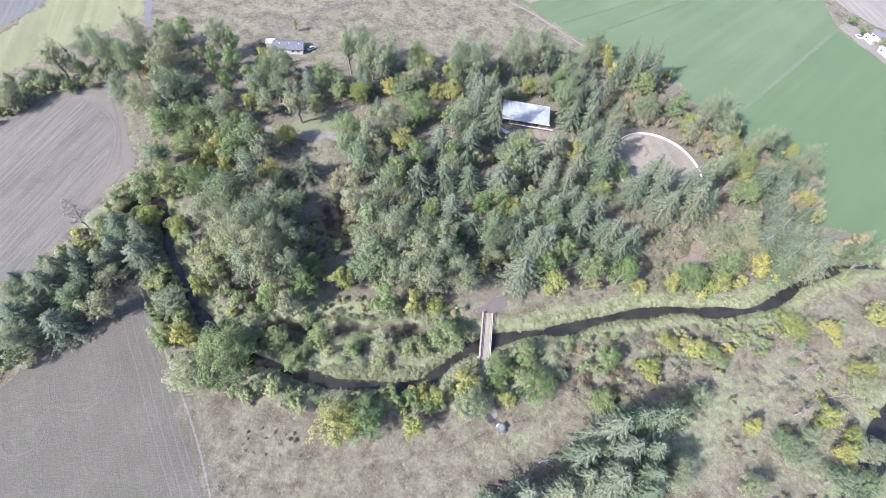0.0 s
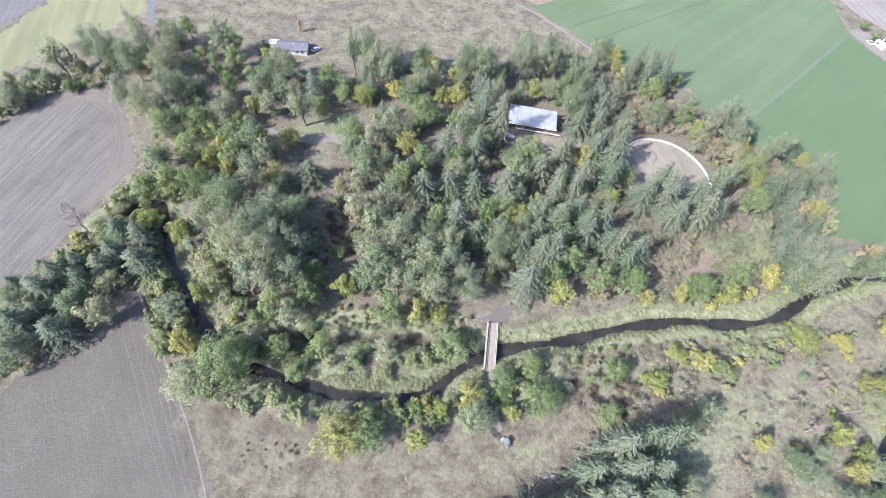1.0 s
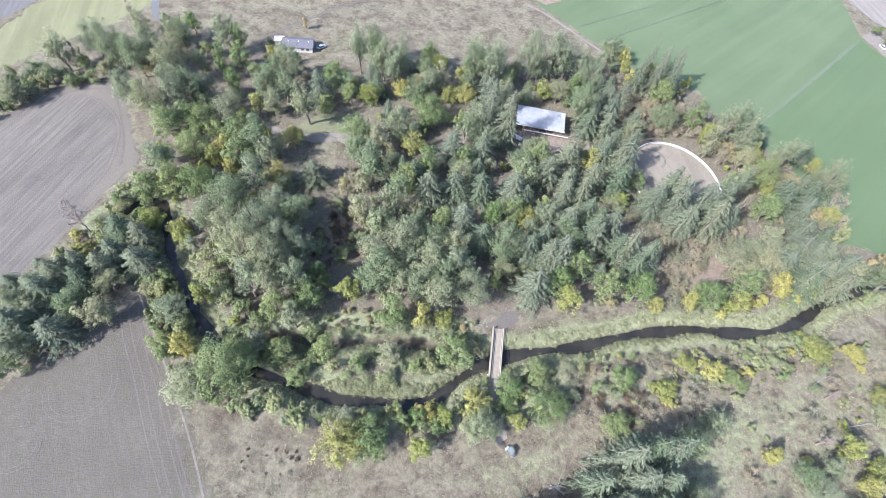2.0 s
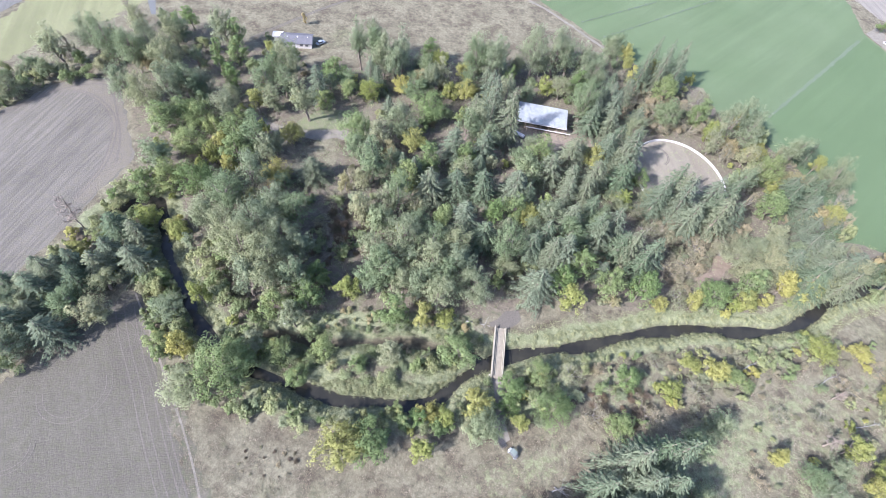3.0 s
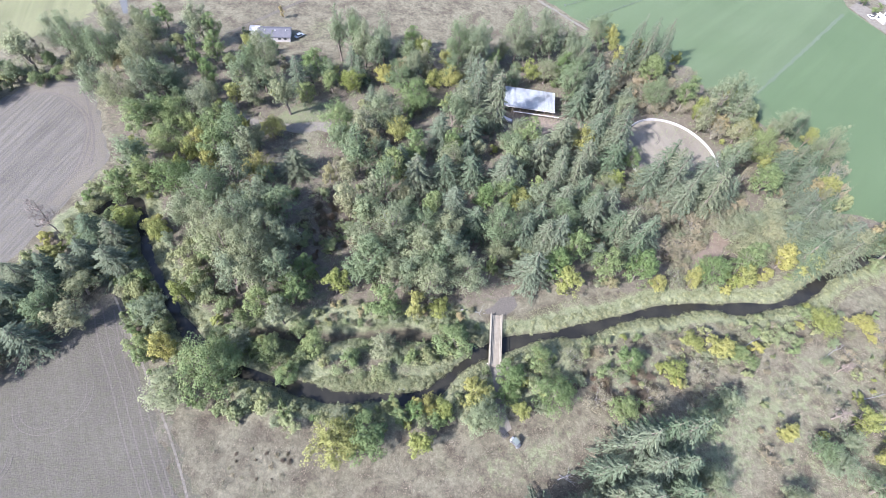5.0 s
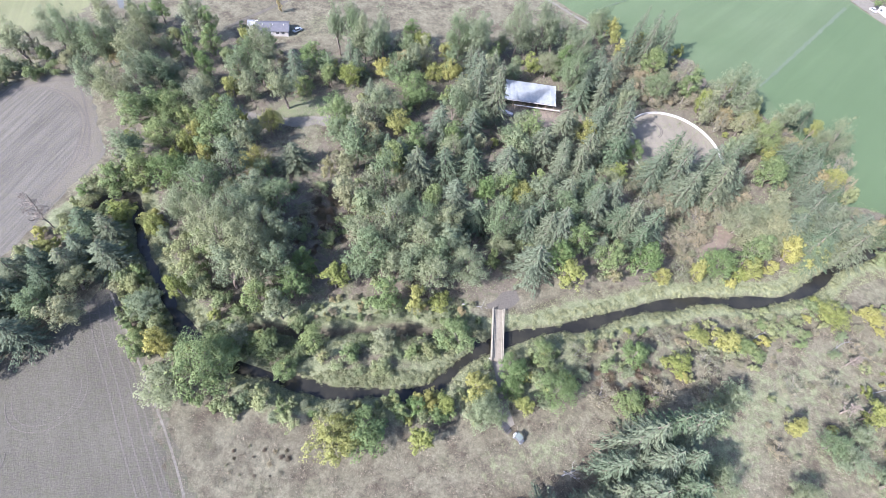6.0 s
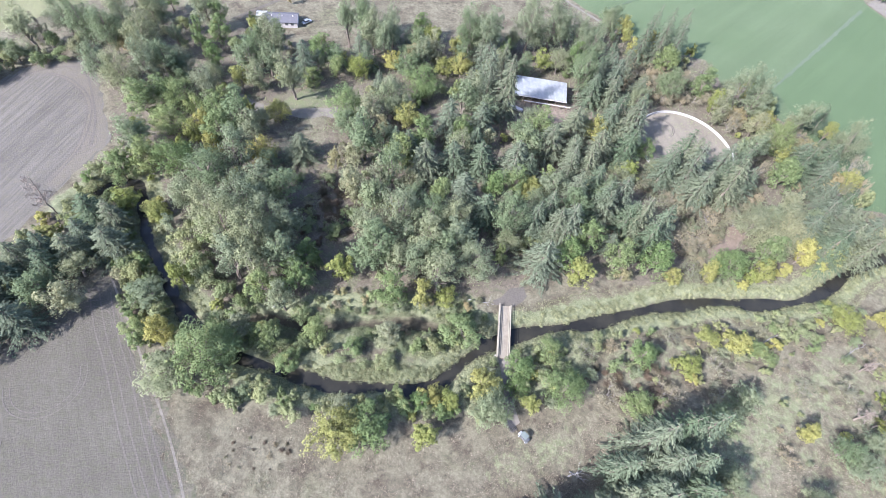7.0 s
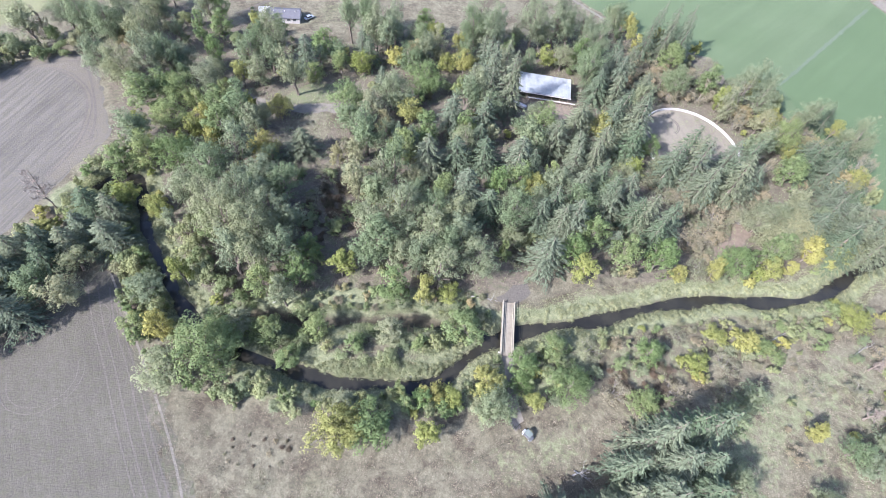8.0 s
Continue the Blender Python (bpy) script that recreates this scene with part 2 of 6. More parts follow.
def soil(name, low, high, tint, turn=None, rows=0.0, scale=0.05, row_depth=0.16, spread=(0.35, 0.65)):
    """Open ground: two colours in patches, a third in flecks, and, where asked for, worked rows."""
    m, nt, b = nodes(name, 0.95, 0.1)
    at = world_at(nt)
    c = ramp(nt, noise_of(nt, at, scale, 6), (spread[0], low), (spread[1], high))
    c = mixed(nt, ramp(nt, noise_of(nt, at, 0.55, 5, 0.7), (0.45, (0, 0, 0)), (0.62, (1, 1, 1))), c, tint)
    fine = noise_of(nt, at, 2.2, 3, 0.7)
    c = mixed(nt, 0.55, c, ramp(nt, fine, (0.3, (0.35, 0.35, 0.35)), (0.7, (0.75, 0.75, 0.75))), "OVERLAY")
    if rows:
        way = world_at(nt, turn, (1, 0.04, 1))
        line = noise_of(nt, way, rows, 3, 0.6)
        c = mixed(nt, row_depth, c, ramp(nt, line, (0.38, (0.18, 0.18, 0.18)), (0.62, (0.85, 0.85, 0.85))), "OVERLAY")
    nt.links.new(c, b.inputs["Base Color"])
    bumped(nt, b, fine, 0.6, 0.25)
    return m


def leafy(name, dark, mid, light, autumn=None, share=0.12, glow=0.3):
    """Leaves: a colour for every clump, another for every tree, thin enough to let some light through."""
    m, nt, b = nodes(name, 0.9, 0.08)
    geo, info = nt.nodes.new("ShaderNodeNewGeometry"), nt.nodes.new("ShaderNodeObjectInfo")
    near = tuple(0.5 * (p + q) for p, q in zip(dark, mid)), tuple(0.5 * (p + q) for p, q in zip(light, mid))
    c = ramp(nt, geo.outputs["Random Per Island"], (0.0, near[0]), (0.5, mid), (1.0, near[1]))
    bough = noise_of(nt, world_at(nt), 0.9, 2, 0.55)
    c = mixed(nt, 0.45, c, ramp(nt, bough, (0.3, (0.33, 0.35, 0.33)), (0.7, (0.66, 0.64, 0.62))), "OVERLAY")
    patch = noise_of(nt, world_at(nt), 0.35, 3)
    if autumn:
        c = mixed(nt, ramp(nt, patch, (0.62 - share, (0, 0, 0)), (0.78 - share, (1, 1, 1))), c, autumn)
    tone = ramp(nt, info.outputs["Random"], (0.0, (0.36, 0.42, 0.34)), (0.5, (0.5, 0.5, 0.5)), (1.0, (0.62, 0.56, 0.5)))
    c = mixed(nt, 0.8, c, tone, "OVERLAY")
    nt.links.new(c, b.inputs["Base Color"])
    t = nt.nodes.new("ShaderNodeBsdfTranslucent")
    nt.links.new(c, t.inputs["Color"])
    mix = node(nt, "ShaderNodeMixShader", Fac=glow)
    nt.links.new(b.outputs[0], mix.inputs[1])
    nt.links.new(t.outputs[0], mix.inputs[2])
    nt.links.new(mix.outputs[0], nt.nodes["Material Output"].inputs["Surface"])
    return m


def plain(name, low, high, rough=0.7, scale=1.5, metal=0.0, spec=0.3, stretch=(1, 1, 1), bump=0.15):
    m, nt, b = nodes(name, rough, spec)
    b.inputs["Metallic"].default_value = metal
    at = world_at(nt, 0, stretch)
    c = ramp(nt, noise_of(nt, at, scale, 5, 0.65), (0.32, low), (0.68, high))
    fine = noise_of(nt, at, scale * 9, 3)
    c = mixed(nt, 0.3, c, ramp(nt, fine, (0.3, (0.3, 0.3, 0.3)), (0.7, (0.7, 0.7, 0.7))), "OVERLAY")
    nt.links.new(c, b.inputs["Base Color"])
    bumped(nt, b, fine, bump, 0.05)
    return m


def ground_material():
    """Dry meadow, with greener and browner ground where the plants differ (the wood's litter, the wet banks, the mown meadow)."""
    m, nt, b = nodes("meadow_ground", 0.95, 0.1)
    at = world_at(nt)
    dry = ramp(nt, noise_of(nt, at, 0.045, 6, 0.6), (0.3, (0.082, 0.077, 0.053)), (0.55, (0.112, 0.106, 0.073)), (0.75, (0.080, 0.086, 0.048)))
    patch = ramp(nt, noise_of(nt, at, 0.16, 7, 0.75), (0.45, (0, 0, 0)), (0.6, (1, 1, 1)))
    dry = mixed(nt, patch, dry, (0.060, 0.052, 0.037))
    litter = ramp(nt, noise_of(nt, at, 0.3, 6, 0.7), (0.3, (0.062, 0.054, 0.041)), (0.5, (0.094, 0.083, 0.063)), (0.62, (0.078, 0.082, 0.049)), (0.8, (0.116, 0.104, 0.078)))
    green = ramp(nt, noise_of(nt, at, 0.5, 5, 0.7), (0.3, (0.086, 0.098, 0.054)), (0.6, (0.130, 0.140, 0.081)), (0.75, (0.152, 0.146, 0.091)))
    mud = (0.048, 0.044, 0.030)
    zone = nt.nodes.new("ShaderNodeAttribute")
    zone.attribute_name = "cover"
    part_ = nt.nodes.new("ShaderNodeSeparateColor")
    nt.links.new(zone.outputs["Color"], part_.inputs[0])
    ragged = noise_of(nt, at, 0.4, 5, 0.7)

    def torn(socket):
        a = nt.nodes.new("ShaderNodeMath")
        a.operation = "ADD"
        nt.links.new(socket, a.inputs[0])
        nt.links.new(ragged, a.inputs[1])
        return ramp(nt, a.outputs[0], (0.85, (0, 0, 0)), (1.1, (1, 1, 1)))
    c = mixed(nt, torn(part_.outputs[0]), dry, litter)
    c = mixed(nt, torn(part_.outputs[1]), c, green)
    c = mixed(nt, part_.outputs[2], c, mud)
    mid = noise_of(nt, at, 0.75, 6, 0.75)
    c = mixed(nt, 0.6, c, ramp(nt, mid, (0.34, (0.27, 0.27, 0.27)), (0.66, (0.76, 0.76, 0.76))), "OVERLAY")
    fine = noise_of(nt, at, 2.4, 4, 0.75)
    c = mixed(nt, 0.7, c, ramp(nt, fine, (0.3, (0.3, 0.3, 0.3)), (0.7, (0.78, 0.78, 0.78))), "OVERLAY")
    nt.links.new(c, b.inputs["Base Color"])
    bumped(nt, b, noise_of(nt, at, 3.5, 6, 0.8), 0.55, 0.3)
    return m


def water_material():
    m, nt, b = nodes("creek_water", 0.1, 0.2)
    at = world_at(nt)
    c = ramp(nt, noise_of(nt, at, 0.15, 4), (0.35, (0.012, 0.012, 0.010)), (0.7, (0.026, 0.025, 0.018)))
    nt.links.new(c, b.inputs["Base Color"])
    bumped(nt, b, noise_of(nt, at, 2.6, 4), 0.25, 0.1)
    return m


MEADOW_GROUND = ground_material()
WATER = water_material()
PLOUGHED = soil("harvested_field", (0.070, 0.066, 0.057), (0.090, 0.085, 0.072), (0.081, 0.077, 0.060), 3, 1.1, row_depth=0.22)
PLOUGHED_SW = soil("harvested_field_south", (0.060, 0.056, 0.046), (0.075, 0.071, 0.057), (0.062, 0.061, 0.044), 49, 0.8, row_depth=0.05)
TRACK_SOIL = soil("wheel_track_soil", (0.072, 0.066, 0.056), (0.089, 0.081, 0.070), (0.077, 0.072, 0.060))
GREEN_CROP = soil("green_crop", (0.056, 0.082, 0.041), (0.071, 0.097, 0.053), (0.064, 0.087, 0.045), -31, 0.12, 0.02, row_depth=0.08)
GREEN_CROP_EAST = soil("green_crop_east", (0.053, 0.079, 0.039), (0.060, 0.087, 0.044), (0.055, 0.083, 0.040), -31, 0.2, 0.03, row_depth=0.05)
CROP_EDGE = soil("thin_crop", (0.064, 0.086, 0.056), (0.079, 0.100, 0.068), (0.071, 0.089, 0.060))
HEADLAND_SOIL = soil("headland_soil", (0.078, 0.072, 0.059), (0.098, 0.091, 0.074), (0.090, 0.084, 0.063))
RIM_SOIL = soil("weedy_field_rim", (0.066, 0.061, 0.046), (0.110, 0.102, 0.079), (0.060, 0.064, 0.040))
DUST = soil("dusty_ground", (0.114, 0.106, 0.088), (0.140, 0.131, 0.110), (0.106, 0.098, 0.079))
GREY_FIELD = soil("grey_field", (0.118, 0.110, 0.094), (0.142, 0.133, 0.113), (0.126, 0.117, 0.098), 20, 0.3)
OLIVE_FIELD = soil("olive_field", (0.104, 0.111, 0.058), (0.126, 0.131, 0.071), (0.108, 0.110, 0.064), 30, 0.2)
DARK_FIELD = soil("dark_field", (0.070, 0.072, 0.066), (0.088, 0.088, 0.083), (0.077, 0.077, 0.069), 30, 0.4)
GRAVEL = soil("gravel_drive", (0.112, 0.110, 0.097), (0.137, 0.134, 0.118), (0.097, 0.094, 0.080))
LAWN_GRASS = soil("lawn_grass", (0.072, 0.084, 0.046), (0.100, 0.112, 0.060), (0.110, 0.106, 0.072))
EARTH = soil("reddish_earth", (0.117, 0.094, 0.072), (0.145, 0.117, 0.090), (0.099, 0.082, 0.062))
ASPHALT = soil("lane_asphalt", (0.075, 0.080, 0.079), (0.094, 0.100, 0.099), (0.082, 0.086, 0.086))
PALE_EARTH = soil("pale_bare_earth", (0.128, 0.106, 0.082), (0.158, 0.132, 0.104), (0.108, 0.094, 0.072))
ARENA_SAND = soil("arena_sand", (0.126, 0.114, 0.089), (0.152, 0.139, 0.110), (0.130, 0.117, 0.090), 25, 0.25)
BARK = plain("bark", (0.09, 0.075, 0.06), (0.17, 0.145, 0.12), 0.9, 3.0, stretch=(1, 1, 0.2), bump=0.6)
PALE_BARK = plain("pale_bark", (0.125, 0.122, 0.112), (0.205, 0.2, 0.186), 0.85, 3.0, stretch=(1, 1, 0.2), bump=0.5)
TWIGS = plain("twigs", (0.115, 0.108, 0.094), (0.185, 0.174, 0.154), 0.9, 2.0)
LEAVES = {
    "d": leafy("cottonwood_leaves", (0.100, 0.122, 0.074), (0.142, 0.170, 0.104), (0.184, 0.214, 0.134), (0.186, 0.180, 0.100), -0.02, 0.34),
    "m": leafy("maple_leaves", (0.088, 0.124, 0.054), (0.134, 0.176, 0.078), (0.176, 0.220, 0.102), (0.222, 0.226, 0.090), 0.02, 0.36),
    "y": leafy("yellow_leaves", (0.164, 0.174, 0.064), (0.208, 0.218, 0.078), (0.252, 0.260, 0.096), (0.188, 0.202, 0.076), -0.04, 0.36),
    "o": leafy("gold_leaves", (0.166, 0.152, 0.088), (0.216, 0.198, 0.112), (0.268, 0.244, 0.140), (0.216, 0.204, 0.096), 0.0, 0.36),
    "c": leafy("fir_needles", (0.052, 0.068, 0.045), (0.084, 0.105, 0.070), (0.116, 0.140, 0.096), None, 0, 0.14),
    "k": leafy("willow_leaves", (0.126, 0.146, 0.088), (0.170, 0.190, 0.118), (0.212, 0.232, 0.148), (0.190, 0.182, 0.110), 0.02, 0.34),
    "b": leafy("dry_leaves", (0.138, 0.130, 0.090), (0.184, 0.174, 0.122), (0.232, 0.220, 0.160), (0.182, 0.180, 0.104), 0.06),
    "t": leafy("tan_leaves", (0.150, 0.140, 0.096), (0.196, 0.182, 0.126), (0.240, 0.222, 0.158), (0.170, 0.176, 0.098), 0.04, 0.34),
    "r": leafy("red_brown_leaves", (0.076, 0.064, 0.048), (0.106, 0.088, 0.066), (0.140, 0.118, 0.090), (0.100, 0.100, 0.060), 0.04),
    "s": leafy("shrub_leaves", (0.124, 0.148, 0.074), (0.170, 0.200, 0.102), (0.214, 0.246, 0.132), (0.214, 0.206, 0.120), 0.04, 0.36),
}
GRASS_BLADES = leafy("bank_grass", (0.094, 0.115, 0.061), (0.162, 0.185, 0.104), (0.238, 0.256, 0.158), (0.216, 0.205, 0.140), 0.06, 0.2)
TUSSOCK = leafy("tussock_grass", (0.118, 0.140, 0.080), (0.150, 0.174, 0.102), (0.182, 0.204, 0.126), (0.176, 0.178, 0.112), 0.0, 0.25)
DRY_BLADES = leafy("dry_grass", (0.112, 0.097, 0.076), (0.180, 0.160, 0.124), (0.245, 0.220, 0.176), (0.137, 0.137, 0.083), 0.04, 0.15)
WHITE_PAINT = plain("weathered_white_paint", (0.280, 0.276, 0.262), (0.365, 0.360, 0.345), 0.6, 0.8)
METAL_ROOF = plain("pale_metal_roof", (0.290, 0.318, 0.326), (0.375, 0.402, 0.410), 0.65, 0.5, 0.0, 0.3)
GREY_SHINGLE = plain("grey_shingles", (0.066, 0.068, 0.077), (0.092, 0.094, 0.103), 0.9, 0.9, spec=0.1)
SIDING = plain("pale_siding", (0.25, 0.243, 0.228), (0.31, 0.30, 0.286), 0.7, 0.8)
BARN_WOOD = plain("brown_barn_boards", (0.104, 0.077, 0.059), (0.168, 0.130, 0.101), 0.85, 1.5, stretch=(3, 3, 0.3))
DECK_WOOD = plain("grey_bridge_planks", (0.141, 0.125, 0.096), (0.190, 0.173, 0.133), 0.85, 1.2)
BEAM_WOOD = plain("weathered_beams", (0.190, 0.174, 0.130), (0.254, 0.234, 0.179), 0.8, 1.5)
CONCRETE = plain("concrete", (0.38, 0.365, 0.34), (0.5, 0.485, 0.455), 0.85, 1.0)
DARK_PAINT = plain("dark_metal", (0.05, 0.055, 0.06), (0.1, 0.105, 0.11), 0.5, 2.0, 0.3)
GREY_METAL = plain("grey_metal", (0.258, 0.275, 0.284), (0.378, 0.396, 0.404), 0.45, 2.0, 0.5)
CANOPY = plain("green_grey_canopy", (0.085, 0.105, 0.095), (0.12, 0.14, 0.128), 0.6, 1.0)
STONE = plain("pale_boulder", (0.24, 0.235, 0.225), (0.37, 0.36, 0.35), 0.85, 2.0)
GLASS = plain("dark_window_glass", (0.03, 0.035, 0.04), (0.05, 0.055, 0.06), 0.08, 1.0, 0.0, 0.6)


# ---- small makers ----
def mesh_of(name, verts, faces, material):
    me = bpy.data.meshes.new(name)
    me.from_pydata(verts, [], faces)
    me.materials.append(material)
    me.update()
    return me


def part(name, bm, material, parent, label=""):
    """Links a bmesh as one mesh object under a thing or a part."""
    me = bpy.data.meshes.new(name)
    bm.to_mesh(me)
    bm.free()
    me.materials.append(material)
    ob = new(name, me)
    ob.parent = parent
    return tagged(ob, label)


def box(bm, x0, x1, y0, y1, z0, z1, bevel=0.0):
    made = bmesh.ops.create_cube(bm, size=1.0, matrix=Matrix.Translation(((x0 + x1) / 2, (y0 + y1) / 2, (z0 + z1) / 2)) @ Matrix.Diagonal((x1 - x0, y1 - y0, z1 - z0, 1)))
    if bevel:
        edges = {e for v in made["verts"] for e in v.link_edges}
        bmesh.ops.bevel(bm, geom=list(edges), offset=bevel, segments=1, affect="EDGES")
    return bm


def boxed(*sides):
    return box(bmesh.new(), *sides)


def loose(name, verts, material):
    """A mesh of loose three-sided leaves from an (n, 3, 3) array."""
    n = len(verts)
    me = bpy.data.meshes.new(name)
    me.vertices.add(3 * n)
    me.vertices.foreach_set("co", np.asarray(verts, np.float32).ravel())
    me.loops.add(3 * n)
    me.loops.foreach_set("vertex_index", np.arange(3 * n, dtype=np.int32))
    me.polygons.add(n)
    me.polygons.foreach_set("loop_start", np.arange(0, 3 * n, 3, dtype=np.int32))
    me.materials.append(material)
    me.update(calc_edges=True)
    return me


def unit(v):
    return v / np.maximum(np.linalg.norm(v, axis=-1, keepdims=True), 1e-6)


def leaf_clumps(centres, normals, sizes, rng, slim=0.8):
    """A three-pointed clump of leaves at every centre."""
    n = unit(normals)
    side = unit(np.cross(n, unit(rng.normal(size=n.shape))))
    along = np.cross(n, side)
    s = sizes[:, None]
    return np.stack([centres - along * s * rng.uniform(0.6, 1.1, (len(n), 1)) + side * s * slim,
                     centres + along * s * rng.uniform(0.9, 1.5, (len(n), 1)),
                     centres - along * s * rng.uniform(0.6, 1.1, (len(n), 1)) - side * s * slim], 1)


def tube(bm, points, radii, sides=6):
    """A limb: rings along its points."""
    rings = []
    for i, (p, r) in enumerate(zip(points, radii)):
        way = Vector(points[min(i + 1, len(points) - 1)]) - Vector(points[max(i - 1, 0)])
        q = way.to_track_quat("Z", "Y")
        rings.append([bm.verts.new(Vector(p) + q @ Vector((r * math.cos(a), r * math.sin(a), 0))) for a in (2 * math.pi * k / sides for k in range(sides))])
    for a, b in zip(rings, rings[1:]):
        for k in range(sides):
            bm.faces.new((a[k], a[(k + 1) % sides], b[(k + 1) % sides], b[k]))
    bm.faces.new(rings[-1])
    return bm


def wander(start, end, rng, bow=0.06, steps=5):
    a, b = np.array(start, float), np.array(end, float)
    length = np.linalg.norm(b - a)
    pts = [a + (b - a) * k / steps for k in range(steps + 1)]
    return [tuple(p + (rng.normal(size=3) * bow * length if 0 < k < steps else 0)) for k, p in enumerate(pts)]


# ---- ground ----
def inside(points, x, y):
    """Whether places lie in an outline."""
    px, py = np.array(points).T
    hit = np.zeros(np.shape(x), bool)
    for ax, ay, bx, by in zip(px, py, np.roll(px, -1), np.roll(py, -1)):
        cross = (ay > y) != (by > y)
        hit ^= cross & (x < (bx - ax) * (y - ay) / (by - ay + 1e-12) + ax)
    return hit


def off_line(points, x, y, closed=False):
    """How far places lie from a line of points."""
    far = np.full(np.shape(x), 1e9)
    pts = list(points) + ([points[0]] if closed else [])
    for (ax, ay), (bx, by) in zip(pts, pts[1:]):
        dx, dy = bx - ax, by - ay
        t = np.clip(((x - ax) * dx + (y - ay) * dy) / (dx * dx + dy * dy), 0, 1)
        far = np.minimum(far, np.hypot(x - ax - t * dx, y - ay - t * dy))
    return far


def soft_zone(points, x, y, blur):
    d = off_line(points, x, y, True)
    return np.clip(0.5 + np.where(inside(points, x, y), d, -d) / blur, 0, 1)


def smoothed(points, rounds=2):
    for _ in range(rounds):
        cut = [points[0]]
        for a, b in zip(points, points[1:]):
            cut += [(a[0] * 0.75 + b[0] * 0.25, a[1] * 0.75 + b[1] * 0.25), (a[0] * 0.25 + b[0] * 0.75, a[1] * 0.25 + b[1] * 0.75)]
        points = cut + [points[-1]]
    return points


CREEK, CREEK_EAST, CREEK_NORTH = smoothed(RIVER), smoothed(RIVER_EAST), smoothed(NORTH_ARM)
HALF, HALF_EAST, WATER_Z = 1.1, 3.0, -1.5


def bed(x, y):
    """Height of the ground: flat, but for the creeks' beds."""
    wave = 0.8 * np.sin(x * 0.21 + y * 0.13) + 0.5 * np.sin(x * 0.47 - y * 0.39)
    d = np.minimum.reduce([off_line(CREEK, x, y) - HALF, off_line(CREEK_EAST, x, y) - HALF_EAST, off_line(CREEK_NORTH, x, y) - 1.0]) + 0.6 * wave
    t = np.clip((d + 1.2) / 4.2, 0, 1)
    return -2.4 * (1 - t * t * (3 - 2 * t)), d


def spaced(low, high, step, reach):
    core = np.arange(low, high + step, step)
    out, s = [], step
    p = core[-1]
    while p < reach:
        s *= 1.35
        p += s
        out.append(p)
    left, s, p = [], step, core[0]
    while p > -reach:
        s *= 1.35
        p -= s
        left.append(p)
    return np.r_[left[::-1], core, out]


xs, ys = spaced(-150, 190, 1.4, 3000), spaced(-20, 215, 1.4, 3000)
GX, GY = np.meshgrid(xs, ys)
GZ, DRY = bed(GX, GY)
GZ = GZ + np.where(np.abs(GX) < 400, 0.012 * np.sin(GX * 0.11 + 1.3) * np.sin(GY * 0.09) - 0.014, -0.02) * np.clip(DRY / 3, 0, 1)
cols = len(xs)
index = np.arange(GX.size).reshape(GX.shape)
faces = np.stack([index[:-1, :-1], index[:-1, 1:], index[1:, 1:], index[1:, :-1]], -1).reshape(-1, 4)
me = mesh_of("ground", np.stack([GX, GY, GZ], -1).reshape(-1, 3).tolist(), faces.tolist(), MEADOW_GROUND)
cover = np.zeros((GX.size, 4), np.float32)
cover[:, 0] = (soft_zone(WOOD, GX, GY, 10) * (1 - 0.8 * soft_zone(DRY_WOOD, GX, GY, 10)) * (1 - 0.85 * soft_zone(DRY_BRUSH, GX, GY, 10)) * (1 - 0.8 * soft_zone(CLEARING, GX, GY, 6))).ravel()
bank = np.clip(1 - np.abs(DRY - 2.5) / 5.0, 0, 1) * 0.9
cover[:, 1] = np.maximum.reduce([bank, 0.48 * soft_zone(MEADOW, GX, GY, 18), soft_zone(ISLAND, GX, GY, 4), 0.3 * soft_zone(CLEARING, GX, GY, 6), 1.1 * soft_zone(BANK_N, GX, GY, 8), 0.8 * soft_zone(STRIP_N, GX, GY, 5), 0.5 * soft_zone(BANK_S, GX, GY, 6), 0.4 * soft_zone(SCRUB_E, GX, GY, 12), 0.42 * soft_zone(MARGIN, GX, GY, 8), 0.46 * soft_zone(SE_GRASS, GX, GY, 20), 0.38 * soft_zone(SCRUB_SE, GX, GY, 15)]).ravel()
cover[:, 2] = np.clip((-1.1 - GZ) / 0.4, 0, 1).ravel()
me.color_attributes.new("cover", "FLOAT_COLOR", "POINT").data.foreach_set("color", cover.ravel())
me.polygons.foreach_set("use_smooth", np.ones(len(me.polygons), bool))
tagged(new("ground", me), "dry grassy flood plain with leaf litter under the wood", "ground", kind="structure")


def strip(points, half, z):
    pts = [Vector((*p, 0)) for p in points]
    verts, faces_ = [], []
    for i, p in enumerate(pts):
        way = (pts[min(i + 1, len(pts) - 1)] - pts[max(i - 1, 0)]).normalized()
        side = Vector((-way.y, way.x, 0)) * half
        verts += [(*(p + side).xy, z), (*(p - side).xy, z)]
        if i:
            faces_.append((2 * i - 2, 2 * i - 1, 2 * i + 1, 2 * i))
    return verts, faces_


for points, half, text in ((CREEK, HALF + 2.2, "dark slow creek between grassy banks"), (CREEK_EAST, HALF_EAST + 2.2, "dark still side channel by the scrub")):
    tagged(new("water", mesh_of("water", *strip(points, half, WATER_Z), WATER)), text, "water", kind="structure")


